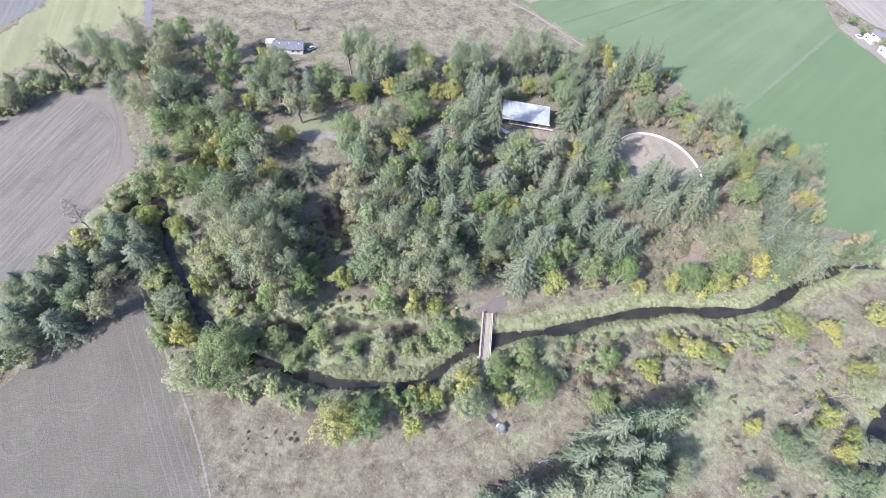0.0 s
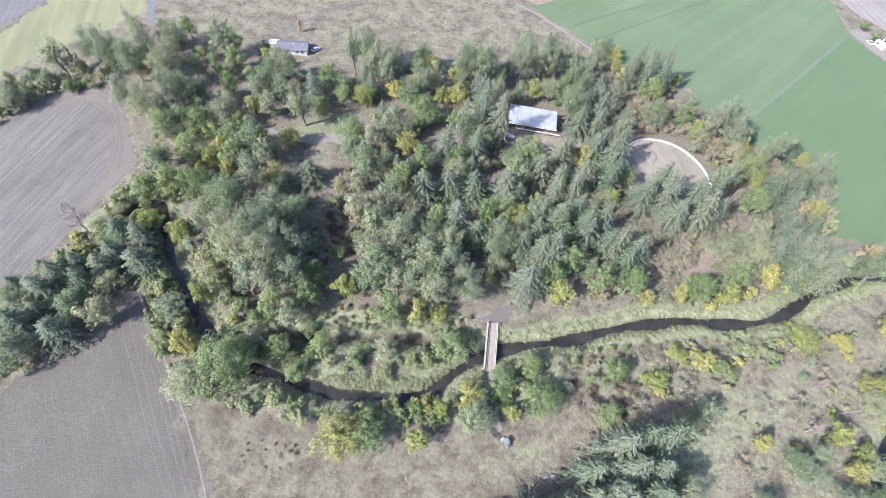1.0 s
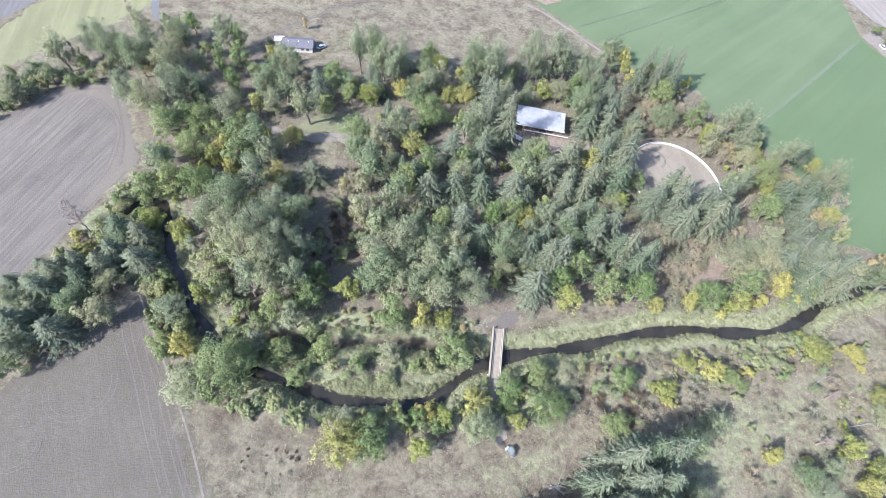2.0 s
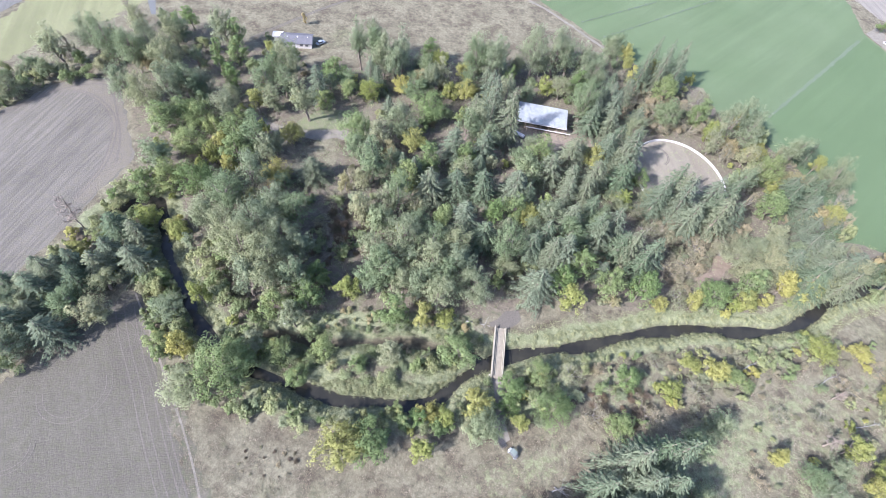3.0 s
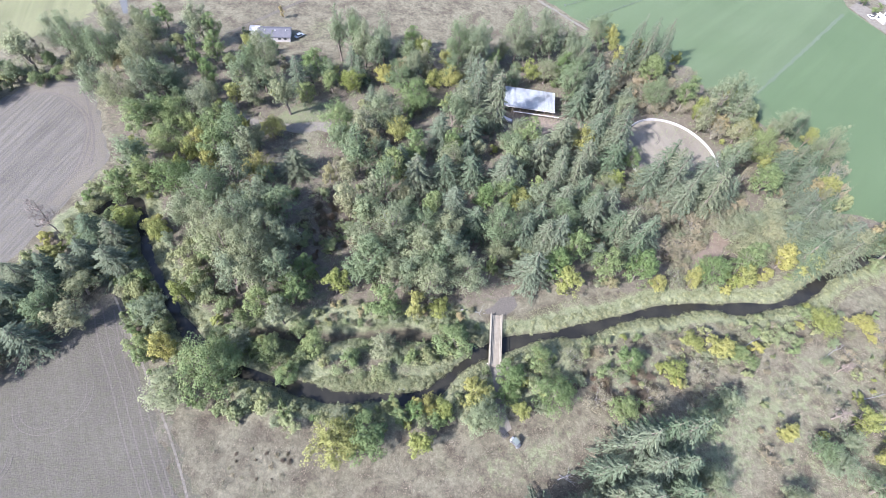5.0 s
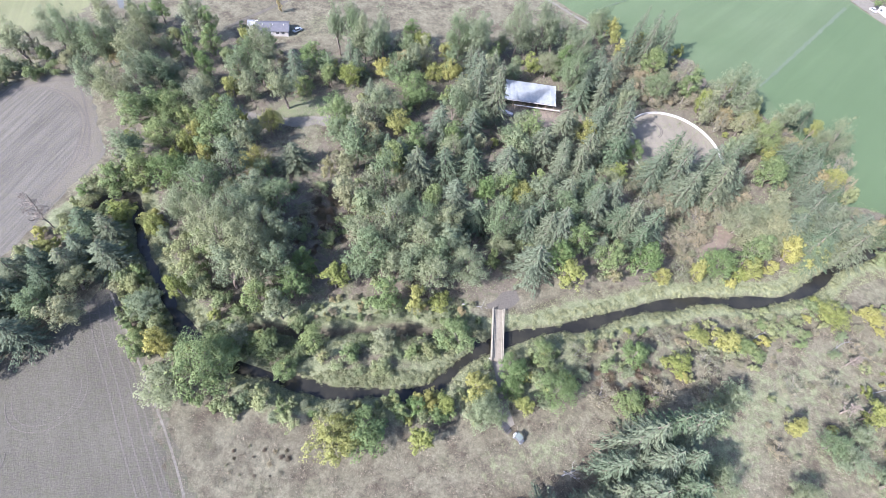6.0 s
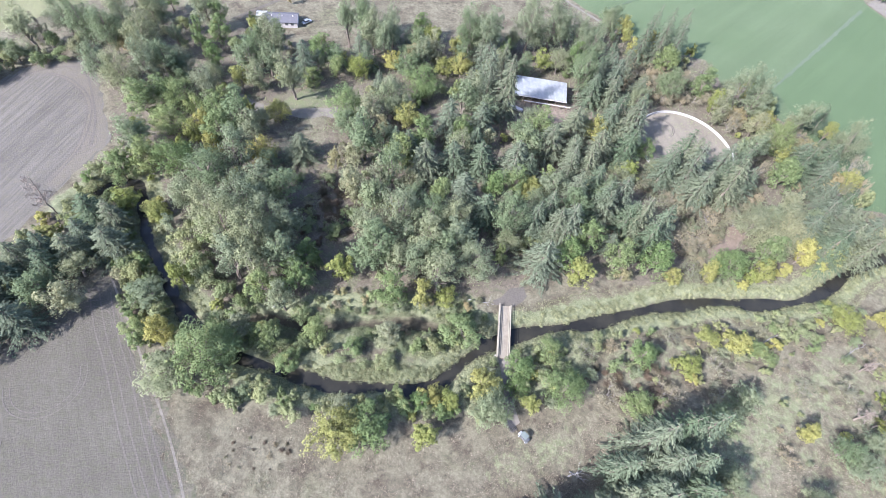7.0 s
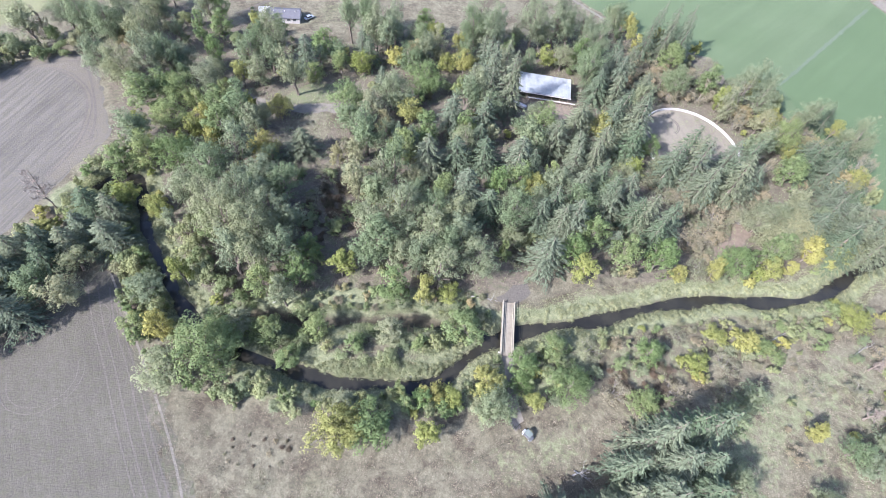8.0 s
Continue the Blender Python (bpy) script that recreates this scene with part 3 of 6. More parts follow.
def field(name, points, material, text, z, ragged=0.5, category="field"):
    """A piece of worked or worn ground, draped a hand's width over the sheet, with an uneven edge."""
    rng = np.random.default_rng(len(points) + int(abs(points[0][0])))
    edge = []
    loop = list(points) + [points[0]]
    for a, b in zip(loop, loop[1:]):
        n = max(1, int(math.dist(a, b) / 2.5)) if math.dist(a, b) < 150 else 1
        for k in range(n):
            j = rng.normal(size=2) * ragged
            edge.append((a[0] + (b[0] - a[0]) * k / n + j[0], a[1] + (b[1] - a[1]) * k / n + j[1]))
    flat = [Vector((*p, 0)) for p in edge]
    tris = []
    for a, b, c in geometry.tessellate_polygon([flat]):
        turn = (flat[b] - flat[a]).cross(flat[c] - flat[a]).z
        tris.append((a, b, c) if turn > 0 else (c, b, a))
    me = mesh_of(name, [(*p, z) for p in edge], tris, material)
    return tagged(new(name, me), text, category, kind="structure")


field("ground_field_north_west", FIELD_NW, PLOUGHED, "pale harvested field with long drill rows", 0.02)
field("ground_field_south_west", FIELD_SW, PLOUGHED_SW, "grey-brown harvested field with turning tracks", 0.02, 1.0)
field("ground_field_rim", RIM_STRIP, RIM_SOIL, "rough weedy strip along the harvested field", 0.028, 0.8)
field("ground_green_crop", FIELD_GREEN, GREEN_CROP, "even green crop field beyond the wood", 0.02, 0.4)
field("ground_green_crop_east", FIELD_GREEN_E, GREEN_CROP_EAST, "darker green crop field beyond a pale strip", 0.03, 0.2)
field("ground_crop_strip", CROP_STRIP, CROP_EDGE, "pale thin strip between two green crops", 0.06, 0.25)
field("road_field_edge", FIELD_EDGE, DUST, "pale dirt track along the crop's edge", 0.06, 0.3, "road")
field("ground_farm_strip", FIELD_STRIP, DUST, "bare dusty strip beside the green crop", 0.05, 0.2)
field("ground_grey_field", FIELD_GREY, GREY_FIELD, "pale grey mown field behind the farm", 0.03)
field("ground_olive_field", FIELD_OLIVE, OLIVE_FIELD, "yellow-green hay field in the distance", 0.02, 1.0)
field("ground_dark_field", FIELD_DARK, DARK_FIELD, "dark worked soil in the distance", 0.05, 0.5)
field("ground_ploughed_corner", FIELD_PLOUGH, EARTH, "bare brown field corner", 0.05, 0.3)
field("road_lane", LANE, ASPHALT, "narrow grey asphalt farm lane", 0.04, 0.05, "road")
field("ground_lawn", LAWN, LAWN_GRASS, "small green lawn in the wood", 0.02, 0.5, "lawn")
field("road_drive", DRIVE, DUST, "pale gravel drive through the trees", 0.04, 0.4, "road")
field("ground_yard", YARD, PALE_EARTH, "dusty yard in front of the barn", 0.02, 0.6, "yard")
field("road_landing", LANDING, TRACK_SOIL, "worn gravel track at the bridge end", 0.03, 0.8, "road")
field("road_south_path", PATH_S, DUST, "worn earth path to the bridge", 0.02, 0.3, "road")
field("ground_red_earth", DIRT_E, EARTH, "patch of bare reddish earth under the trees", 0.02, 0.6, "ground")

laid = itertools.count()


def track(points, half, text, material=None):
    """A worn wheel track along a line, a little over the field."""
    v, f_ = strip(smoothed(points, 2), half, 0.036 + 0.004 * (next(laid) % 12))
    return tagged(new("road_wheel_track", mesh_of("road_wheel_track", v, f_, material or TRACK_SOIL)), text, "track", kind="structure")


def ring(x, y, r, start, end):
    return [(x + r * math.cos(radians(a)), y + r * math.sin(radians(a))) for a in range(start, end + 1, 20)]


for shift in (0.0, 2.0, 5.2, 8.0):
    track([(x + shift * -0.98, y + shift * -0.1) for x, y in EDGE_TRACK], 0.18, "pale wheel track along the field's edge")
track([(-94.2, 48.3), (-81.5, 38.3), (-69.2, 27.9), (-60.3, 20.7), (-51.9, 12.8), (-45.4, 5.9), (-39.0, -1.0)], 0.26, "pale dusty rim between field and meadow", DUST)
CX, CY = (-90.56, 20.50)
for r in (7.2, 8.6):
    track(ring(CX, CY, r, -150, 60), 0.12, "curved wheel track left by a turning tractor")
CX, CY = (-91.53, 34.24)
for r in (6.4, 8.0):
    track(ring(CX, CY, r, 0, 170), 0.11, "curved wheel track left by a turning tractor")
CX, CY = (-94.54, 3.74)
for r in (4.6, 5.6):
    track(ring(CX, CY, r, -140, 40), 0.11, "curved wheel track left by a turning tractor")
CX, CY = (-135.41, 87.68)
for r in (3.2, 4.3, 5.4):
    track(ring(CX, CY, r, -60, 120), 0.14, "curved wheel track left by a turning tractor")
track(TOP_TRACK, 0.3, "faint wheel track over the dry field")
track([(x + 1.6, y + 1.2) for x, y in TOP_TRACK], 0.3, "faint wheel track over the dry field")
HEADLAND = [(-177.0, 108.0), (-168.1, 112.4), (-159.9, 112.6), (-148.7, 107.5), (-142.2, 100.6), (-136.8, 90.8), (-134.1, 83.4), (-133.0, 70.0), (-128.2, 70.0), (-127.8, 85.6), (-128.0, 92.1), (-135.2, 99.9), (-146.6, 111.6), (-158.7, 122.6), (-166.2, 121.2), (-173.6, 114.4)]
field("ground_headland", HEADLAND, HEADLAND_SOIL, "paler trampled headland round the harvested field", 0.028, 0.4)
for k in range(2):
    track([(x + 1.1 * k, y + 0.9 * k) for x, y in HEADLAND[1:8]], 0.3, "pale wheel track round the headland")
track(NW_TRACK, 0.35, "pale wheel track round the field's corner")


# ---- bridge, pen and buildings ----
def rail(length, side, parent, height=1.0):
    """One side of the bridge: posts, a top rail, a middle rail and a curb."""
    n = 8
    for k in range(n):
        y = -length / 2 + 0.3 + k * (length - 0.6) / (n - 1)
        part("post", boxed(side - 0.07, side + 0.07, y - 0.07, y + 0.07, -0.3, height), BEAM_WOOD, parent)
    part("top_rail", box(bmesh.new(), side - 0.1, side + 0.1, -length / 2, length / 2, height, height + 0.08, 0.02), BEAM_WOOD, parent, "pale weathered top rail")
    inner = side - math.copysign(0.1, side)
    part("middle_rail", box(bmesh.new(), inner - 0.04, inner + 0.04, -length / 2, length / 2, height * 0.5, height * 0.5 + 0.14), BEAM_WOOD, parent)
    inner = side - math.copysign(0.32, side)
    part("curb", box(bmesh.new(), inner - 0.11, inner + 0.11, -length / 2, length / 2, 0.0, 0.2, 0.02), BEAM_WOOD, parent, "square timber curb along the deck")


def bridge(x, y, turn, length, width):
    thing = tagged(new("footbridge"), "grey timber plank bridge with side rails over the creek", "bridge")
    for k in range(int(length / 0.3)):
        y0 = -length / 2 + k * 0.3
        part("plank", boxed(-width / 2, width / 2, y0, y0 + 0.288, -0.08, 0.006 * ((k * 7) % 3)), DECK_WOOD, thing)
    for k in range(8):
        rx = (-1.12, -0.86, -0.6, -0.34, 0.2, 0.46, 0.72, 0.98)[k]
        part("runner", box(bmesh.new(), rx - 0.115, rx + 0.115, -length / 2 + 0.1, length / 2 - 0.1, 0.016, 0.06, 0.01), DECK_WOOD, thing, "lengthwise running board on the deck")
    for side in (-0.34, 0.0, 0.34):
        part("girder", boxed(side * width - 0.14, side * width + 0.14, -length / 2, length / 2, -0.62, -0.08), BARN_WOOD, thing)
    for end in (-1, 1):
        part("abutment", box(bmesh.new(), -width / 2 - 0.3, width / 2 + 0.3, end * (length / 2 - 0.5) - 0.5, end * (length / 2 - 0.5) + 0.5, -2.6, -0.63, 0.05), CONCRETE, thing, "rough concrete bridge abutment")
    rail(length, -width / 2 + 0.12, thing)
    rail(length, width / 2 - 0.12, thing, 0.8)
    thing.matrix_basis = pose(x, y, 0.35, 0, 0, turn)


bridge(8.75, 67.25, 9.7, 15.4, 3.4)


def pen(x, y, a, b, turn):
    """The oval arena: sand, posts and white boarded panels, with a gap for the gate."""
    sand = [(x + math.cos(t) * a * math.cos(radians(turn)) - math.sin(t) * b * math.sin(radians(turn)),
             y + math.cos(t) * a * math.sin(radians(turn)) + math.sin(t) * b * math.cos(radians(turn))) for t in (2 * math.pi * k / 48 for k in range(48))]
    field("ground_arena", sand, ARENA_SAND, "raked sandy floor of the riding arena", 0.05, 0.02, "arena")
    for r in (0.42, 0.47):
        rx, ry = sand[30][0] * 0.35 + x * 0.65 - 3.5, sand[30][1] * 0.35 + y * 0.65 + 6
        track(ring(rx, ry, 12 * r, -40, 120), 0.14, "curved wheel track in the arena sand")
    thing = tagged(new("arena_fence"), "low white boarded fence round the riding arena", "fence")
    n = 64
    at = [Vector((math.cos(2 * math.pi * k / n) * a, math.sin(2 * math.pi * k / n) * b, 0)) for k in range(n)]
    for k in range(n):
        p, q = at[k], at[(k + 1) % n]
        way = q - p
        ang, ln = math.atan2(way.y, way.x), way.length
        post = part("post", boxed(-0.07, 0.07, -0.07, 0.07, -0.2, 1.1), WHITE_PAINT, thing)
        post.matrix_basis = Matrix.Translation(p)
        if k in (47, 48):
            continue
        panel = bmesh.new()
        for z in (0.14, 0.46, 0.78):
            box(panel, 0.06, ln - 0.06, -0.03, 0.03, z, z + 0.28)
        box(panel, 0.0, ln, -0.12, 0.12, 1.1, 1.15)
        board = part("panel", panel, WHITE_PAINT, thing)
        board.matrix_basis = Matrix.Translation(p) @ Matrix.Rotation(ang, 4, "Z")
    thing.matrix_basis = pose(x, y, 0, 0, 0, turn)


pen(57.6, 160.5, 20.4, 17.5, -68)


def barn(x, y, turn):
    """Open-fronted pole barn: sheet roof on posts, boarded back and end, beams along the front."""
    thing = tagged(new("pole_barn"), "open-fronted pole barn with a pale sheet-metal roof", "barn")
    L, D = 19.0, 9.4
    roof = bmesh.new()
    n = 38
    for k in range(n):
        x0 = -L / 2 - 0.4 + k * (L + 0.8) / n
        x1 = x0 + (L + 0.8) / n
        verts = [roof.verts.new(v) for v in ((x0, -D / 2 - 0.5, 3.5), (x1 - 0.06, -D / 2 - 0.5, 3.5), (x1 - 0.06, D / 2 + 0.4, 4.6), (x0, D / 2 + 0.4, 4.6))]
        roof.faces.new(verts)
        rib = [roof.verts.new(v) for v in ((x1 - 0.06, -D / 2 - 0.5, 3.5), (x1, -D / 2 - 0.5, 3.56), (x1, D / 2 + 0.4, 4.66), (x1 - 0.06, D / 2 + 0.4, 4.6))]
        roof.faces.new(rib)
    bmesh.ops.solidify(roof, geom=roof.faces[:], thickness=0.04)
    part("roof", roof, METAL_ROOF, thing, "pale ribbed sheet-metal roof")
    part("back_wall", boxed(-L / 2, L / 2, D / 2 - 0.12, D / 2, 0, 4.4), BARN_WOOD, thing)
    part("end_wall", boxed(-L / 2, -L / 2 + 0.12, -D / 2, D / 2 - 0.12, 0, 3.4), BARN_WOOD, thing)
    for k in range(7):
        px = -L / 2 + 0.15 + k * (L - 0.3) / 6
        part("post", boxed(px - 0.1, px + 0.1, -D / 2 - 0.1, -D / 2 + 0.1, 0, 3.3), BARN_WOOD, thing)
    part("front_beam", boxed(-L / 2, L / 2 + 0.6, -D / 2 - 0.75, -D / 2 - 0.55, 3.2, 3.48), WHITE_PAINT, thing, "pale fascia beam along the eaves")
    low = bmesh.new()
    box(low, -L / 2 + 3.5, L / 2 + 2.2, -D / 2 - 2.2, -D / 2 - 1.9, 2.3, 2.5)
    part("lower_beam", low, WHITE_PAINT, thing)
    for k in range(5):
        px = -L / 2 + 4.0 + k * 4.0
        part("prop", boxed(px - 0.08, px + 0.08, -D / 2 - 2.13, -D / 2 - 1.97, 0, 2.3), BARN_WOOD, thing)
    thing.matrix_basis = pose(x, y, 0, 0, 0, turn)


barn(0.9, 169.4, 8.5)


def gable(bm, x0, x1, y0, y1, z, rise, over=0.4):
    """A two-sided roof slab along x."""
    ym, t = (y0 + y1) / 2, 0.14
    prof = [(y0 - over, z - 0.15), (ym, z + rise), (y1 + over, z - 0.15), (y1 + over, z - 0.15 + t), (ym, z + rise + t), (y0 - over, z - 0.15 + t)]
    a = [bm.verts.new((x0 - over, y, q)) for y, q in prof]
    b = [bm.verts.new((x1 + over, y, q)) for y, q in prof]
    for k in range(6):
        bm.faces.new((a[k], a[(k + 1) % 6], b[(k + 1) % 6], b[k]))
    for c in (a, b):
        bm.faces.new((c[0], c[1], c[4], c[5]))
        bm.faces.new((c[1], c[2], c[3], c[4]))
    bmesh.ops.recalc_face_normals(bm, faces=bm.faces[:])
    return bm


def dwelling(name, text, x, y, turn, length, deep, eave, rise, roof, wall, windows=4, vents=0):
    """A low house with a gabled roof, windows and a door along its front."""
    thing = tagged(new(name), text, "house")
    body = boxed(-length / 2, length / 2, -deep / 2, deep / 2, 0, eave)
    for s in (-1, 1):
        tip = [body.verts.new(v) for v in ((s * length / 2, -deep / 2, eave), (s * length / 2, deep / 2, eave), (s * length / 2, 0, eave + rise - 0.1))]
        body.faces.new(tip)
    part("wall", body, wall, thing)
    part("roof", gable(bmesh.new(), -length / 2, length / 2, -deep / 2, deep / 2, eave, rise), roof, thing)
    for k in range(windows):
        wx = -length / 2 + (k + 0.7) * length / (windows + 0.6)
        if k == windows // 2:
            part("door", boxed(wx - 0.45, wx + 0.45, -deep / 2 - 0.06, -deep / 2 + 0.02, 0.1, 2.1), WHITE_PAINT, thing)
            continue
        w = part("window", boxed(wx - 0.75, wx + 0.75, -deep / 2 - 0.05, -deep / 2 + 0.02, 0.95, 2.05), WHITE_PAINT, thing)
        part("pane", boxed(wx - 0.65, wx + 0.65, -deep / 2 - 0.07, -deep / 2 - 0.052, 1.05, 1.95), GLASS, w)
    for k in range(vents):
        vx = -length / 2 + (k + 0.6) * length / vents
        part("roof_vent", box(bmesh.new(), vx - 0.18, vx + 0.18, -1.2, -0.85, eave + rise * 0.62, eave + rise + 0.1, 0.04), WHITE_PAINT, thing, "small white roof vent")
    thing.matrix_basis = pose(x, y, 0, 0, 0, turn)
    return thing


house = dwelling("farmhouse", "long low pale farmhouse with a grey shingle roof", -109.2, 175.0, 21, 12.6, 7.0, 2.4, 1.5, GREY_SHINGLE, SIDING, 5, 3)
dwelling("annex", "white-roofed shed beside the farmhouse", -118.0, 174.6, 21, 3.4, 3.2, 2.2, 0.6, WHITE_PAINT, SIDING, 1)
dwelling("farm_shed", "long white farm shed beside the crop field", 170.6, 309.6, -63, 6.5, 2.6, 2.2, 0.5, WHITE_PAINT, SIDING, 2)
dwelling("farm_shed", "long white farm shed beside the crop field", 176.2, 298.6, -65, 7.0, 2.6, 2.2, 0.5, WHITE_PAINT, SIDING, 2)
dwelling("farm_shed", "small pale shed among far farm trees", 176.5, 314.5, -60, 6.0, 5.0, 2.6, 1.0, GREY_SHINGLE, SIDING, 2)


def wheel(parent, x, y, r, wide=0.2):
    t = bmesh.new()
    bmesh.ops.create_cone(t, cap_ends=True, segments=16, radius1=r, radius2=r, depth=wide, matrix=Matrix.Translation((x, y, r)) @ Matrix.Rotation(radians(90), 4, "X"))
    bmesh.ops.bevel(t, geom=t.edges[:], offset=0.03, segments=1, affect="EDGES")
    w = part("wheel", t, DARK_PAINT, parent, "black rubber wheel")
    h = bmesh.new()
    bmesh.ops.create_cone(h, cap_ends=True, segments=12, radius1=r * 0.5, radius2=r * 0.5, depth=wide + 0.04, matrix=Matrix.Translation((x, y, r)) @ Matrix.Rotation(radians(90), 4, "X"))
    part("rim", h, GREY_METAL, w)


def stock_trailer(x, y, turn, length=8.4):
    thing = tagged(new("trailer"), "long low white trailer parked by the barn", "trailer")
    part("body", box(bmesh.new(), -length / 2, length / 2, -0.75, 0.75, 0.55, 1.6, 0.15), WHITE_PAINT, thing)
    part("chassis", boxed(-length / 2, length / 2 + 0.2, -0.65, 0.65, 0.4, 0.55), DARK_PAINT, thing)
    part("drawbar", boxed(length / 2, length / 2 + 1.3, -0.06, 0.06, 0.42, 0.54), DARK_PAINT, thing)
    for wx in (-0.9, 0.1):
        for wy in (-0.72, 0.72):
            wheel(thing, wx, wy, 0.38)
    thing.matrix_basis = pose(x, y, 0, 0, 0, turn)


stock_trailer(-7.6, 158.4, -15)


def car(x, y, turn, paint, text):
    thing = tagged(new("car"), text, "car")
    part("body", box(bmesh.new(), -2.1, 2.1, -0.88, 0.88, 0.35, 0.95, 0.18), paint, thing)
    top = box(bmesh.new(), -1.3, 1.0, -0.78, 0.78, 0.95, 1.48)
    for v in top.verts:
        if v.co.z > 1.2:
            v.co.x *= 0.72
            v.co.y *= 0.86
    part("cabin", top, GLASS, thing, "dark glazed cabin")
    part("roof", box(bmesh.new(), -0.95, 0.74, -0.68, 0.68, 1.48, 1.54, 0.03), paint, thing)
    for wx in (-1.35, 1.35):
        for wy in (-0.8, 0.8):
            wheel(thing, wx, wy, 0.33)
    thing.matrix_basis = pose(x, y, 0.02, 0, 0, turn)


CX, CY = (-100.31, 178.88)
car(CX, CY, 60, GREY_METAL, "pale grey car parked beside the farmhouse")
CX, CY = (165.38, 310.73)
car(CX, CY, -60, WHITE_PAINT, "white car parked on the dusty farm strip")


def cart(x, y, turn):
    """A small utility cart with a pale canopy."""
    thing = tagged(new("utility_cart"), "small utility cart with a pale canopy on the grass", "cart")
    part("chassis", box(bmesh.new(), -1.35, 1.35, -0.6, 0.6, 0.3, 0.55, 0.05), DARK_PAINT, thing)
    part("canopy", box(bmesh.new(), -0.75, 0.95, -0.68, 0.68, 1.78, 1.88, 0.04), CANOPY, thing, "pale green-grey canopy")
    part("cargo_bed", box(bmesh.new(), -1.4, -0.6, -0.62, 0.62, 0.55, 0.9, 0.04), DARK_PAINT, thing)
    part("bonnet", box(bmesh.new(), 0.85, 1.45, -0.55, 0.55, 0.55, 0.95, 0.1), GREY_METAL, thing)
    part("seat", box(bmesh.new(), -0.45, 0.15, -0.55, 0.55, 0.55, 0.85, 0.05), DARK_PAINT, thing)
    for px in (-0.68, 0.88):
        for py in (-0.6, 0.6):
            part("canopy_post", boxed(px - 0.03, px + 0.03, py - 0.03, py + 0.03, 0.5, 1.78), DARK_PAINT, thing)
    for wx in (-0.95, 0.95):
        for wy in (-0.6, 0.6):
            wheel(thing, wx, wy, 0.3)
    thing.matrix_basis = pose(x, y, -0.08, 0, 0, turn)


cart(19.0, 42.0, 150)


def rack(x, y, turn):
    """Rails on cross-bearers, lying on the ground."""
    thing = tagged(new("timber_rack"), "low dark rack of parallel rails on the grass", "rack")
    for k in range(5):
        part("rail", boxed(-1.7, 1.7, -0.75 + k * 0.36, -0.65 + k * 0.36, 0.12, 0.24), DARK_PAINT, thing)
    for px in (-1.5, 0.0, 1.5):
        part("bearer", boxed(px - 0.07, px + 0.07, -0.85, 0.85, -0.1, 0.12), BARN_WOOD, thing)
    thing.matrix_basis = pose(x, y, 0.0, 0, 0, turn)


rack(15.4, 43.8, -40)


def boulder(x, y, z, size, seed=0):
    bm = bmesh.new()
    bmesh.ops.create_icosphere(bm, subdivisions=3, radius=1)
    for v in bm.verts:
        n = noise.noise(v.co * 1.3 + Vector((seed, 0, 0))) * 0.45 + noise.noise(v.co * 3.5) * 0.15
        v.co *= 1 + n
        v.co = Vector((v.co.x * size, v.co.y * size * 0.8, v.co.z * size * 0.55))
    me = bpy.data.meshes.new("boulder")
    bm.to_mesh(me)
    bm.free()
    me.materials.append(STONE)
    ob = tagged(new("boulder", me), "pale rounded boulder at the creek's edge", "rock", "boulders in the creek")
    ob.matrix_basis = pose(x, y, z, 0, 0, seed * 40)


CX, CY = (-13.74, 48.40)
for k, (dx, dy, size) in enumerate(((0, 0, 1.5), (1.9, 0.5, 0.8), (-1.6, 0.8, 0.7), (0.8, -1.3, 0.6), (3.0, -0.4, 0.5))):
    boulder(CX + dx, CY + dy, -1.45, size, k)
for k, (x, y, size) in enumerate(((-13.9, 47.6, 0.75), (-12.4, 47.2, 0.5), (-11.3, 47.5, 0.65))):
    boulder(x, y, -0.95, size, k + 20)


def log(x0, y0, x1, y1, thick, lift=0.0, text="pale fallen trunk lying in the dry grass"):
    """A fallen trunk with broken limbs."""
    rng = np.random.default_rng(int(abs(x0 * 7 + y0)))
    length = math.dist((x0, y0), (x1, y1))
    thing = tagged(new("fallen_log"), text, "log")
    part("trunk", tube(bmesh.new(), wander((0, 0, thick * 0.6), (length, 0, thick * 0.6 + lift), rng, 0.015), [thick * (1 - 0.12 * k) for k in range(6)], 8), PALE_BARK, thing)
    for k in range(7):
        px = length * rng.uniform(0.35, 0.95)
        z = thick * 0.6 + lift * px / length
        limb = tube(bmesh.new(), wander((px, 0, z), (px + rng.uniform(0.5, 2), rng.normal() * 1.4, z + rng.uniform(0.1, 1.2)), rng, 0.05, 3), [thick * 0.35, thick * 0.3, thick * 0.2, thick * 0.08], 4)
        part("limb", limb, PALE_BARK, thing)
    thing.matrix_basis = pose(x0, y0, -0.1, 0, 0, math.degrees(math.atan2(y1 - y0, x1 - x0)))


for a, b, thick, lift in (((30.31, 36.54), (33.44, 38.98), 0.2, 0), ((30.56, 37.79), (33.27, 37.17), 0.16, 0), ((52.42, 131.27), (55.47, 138.48), 0.28, 3.5),
                          ((61.20, 135.13), (65.44, 136.15), 0.25, 0.5), ((78.25, 86.36), (84.99, 92.68), 0.18, 1.0), ((100.08, 89.34), (108.06, 96.39), 0.15, 0.8),
                          ((91.77, 192.69), (84.48, 192.16), 0.25, 5.0), ((109.91, 80.42), (118.13, 84.35), 0.14, 0.6), ((109.37, 58.15), (115.76, 59.83), 0.16, 0.5), ((-2.74, 73.58), (4.40, 74.38), 0.22, 0.0)):
    log(*a, *b, thick, lift)

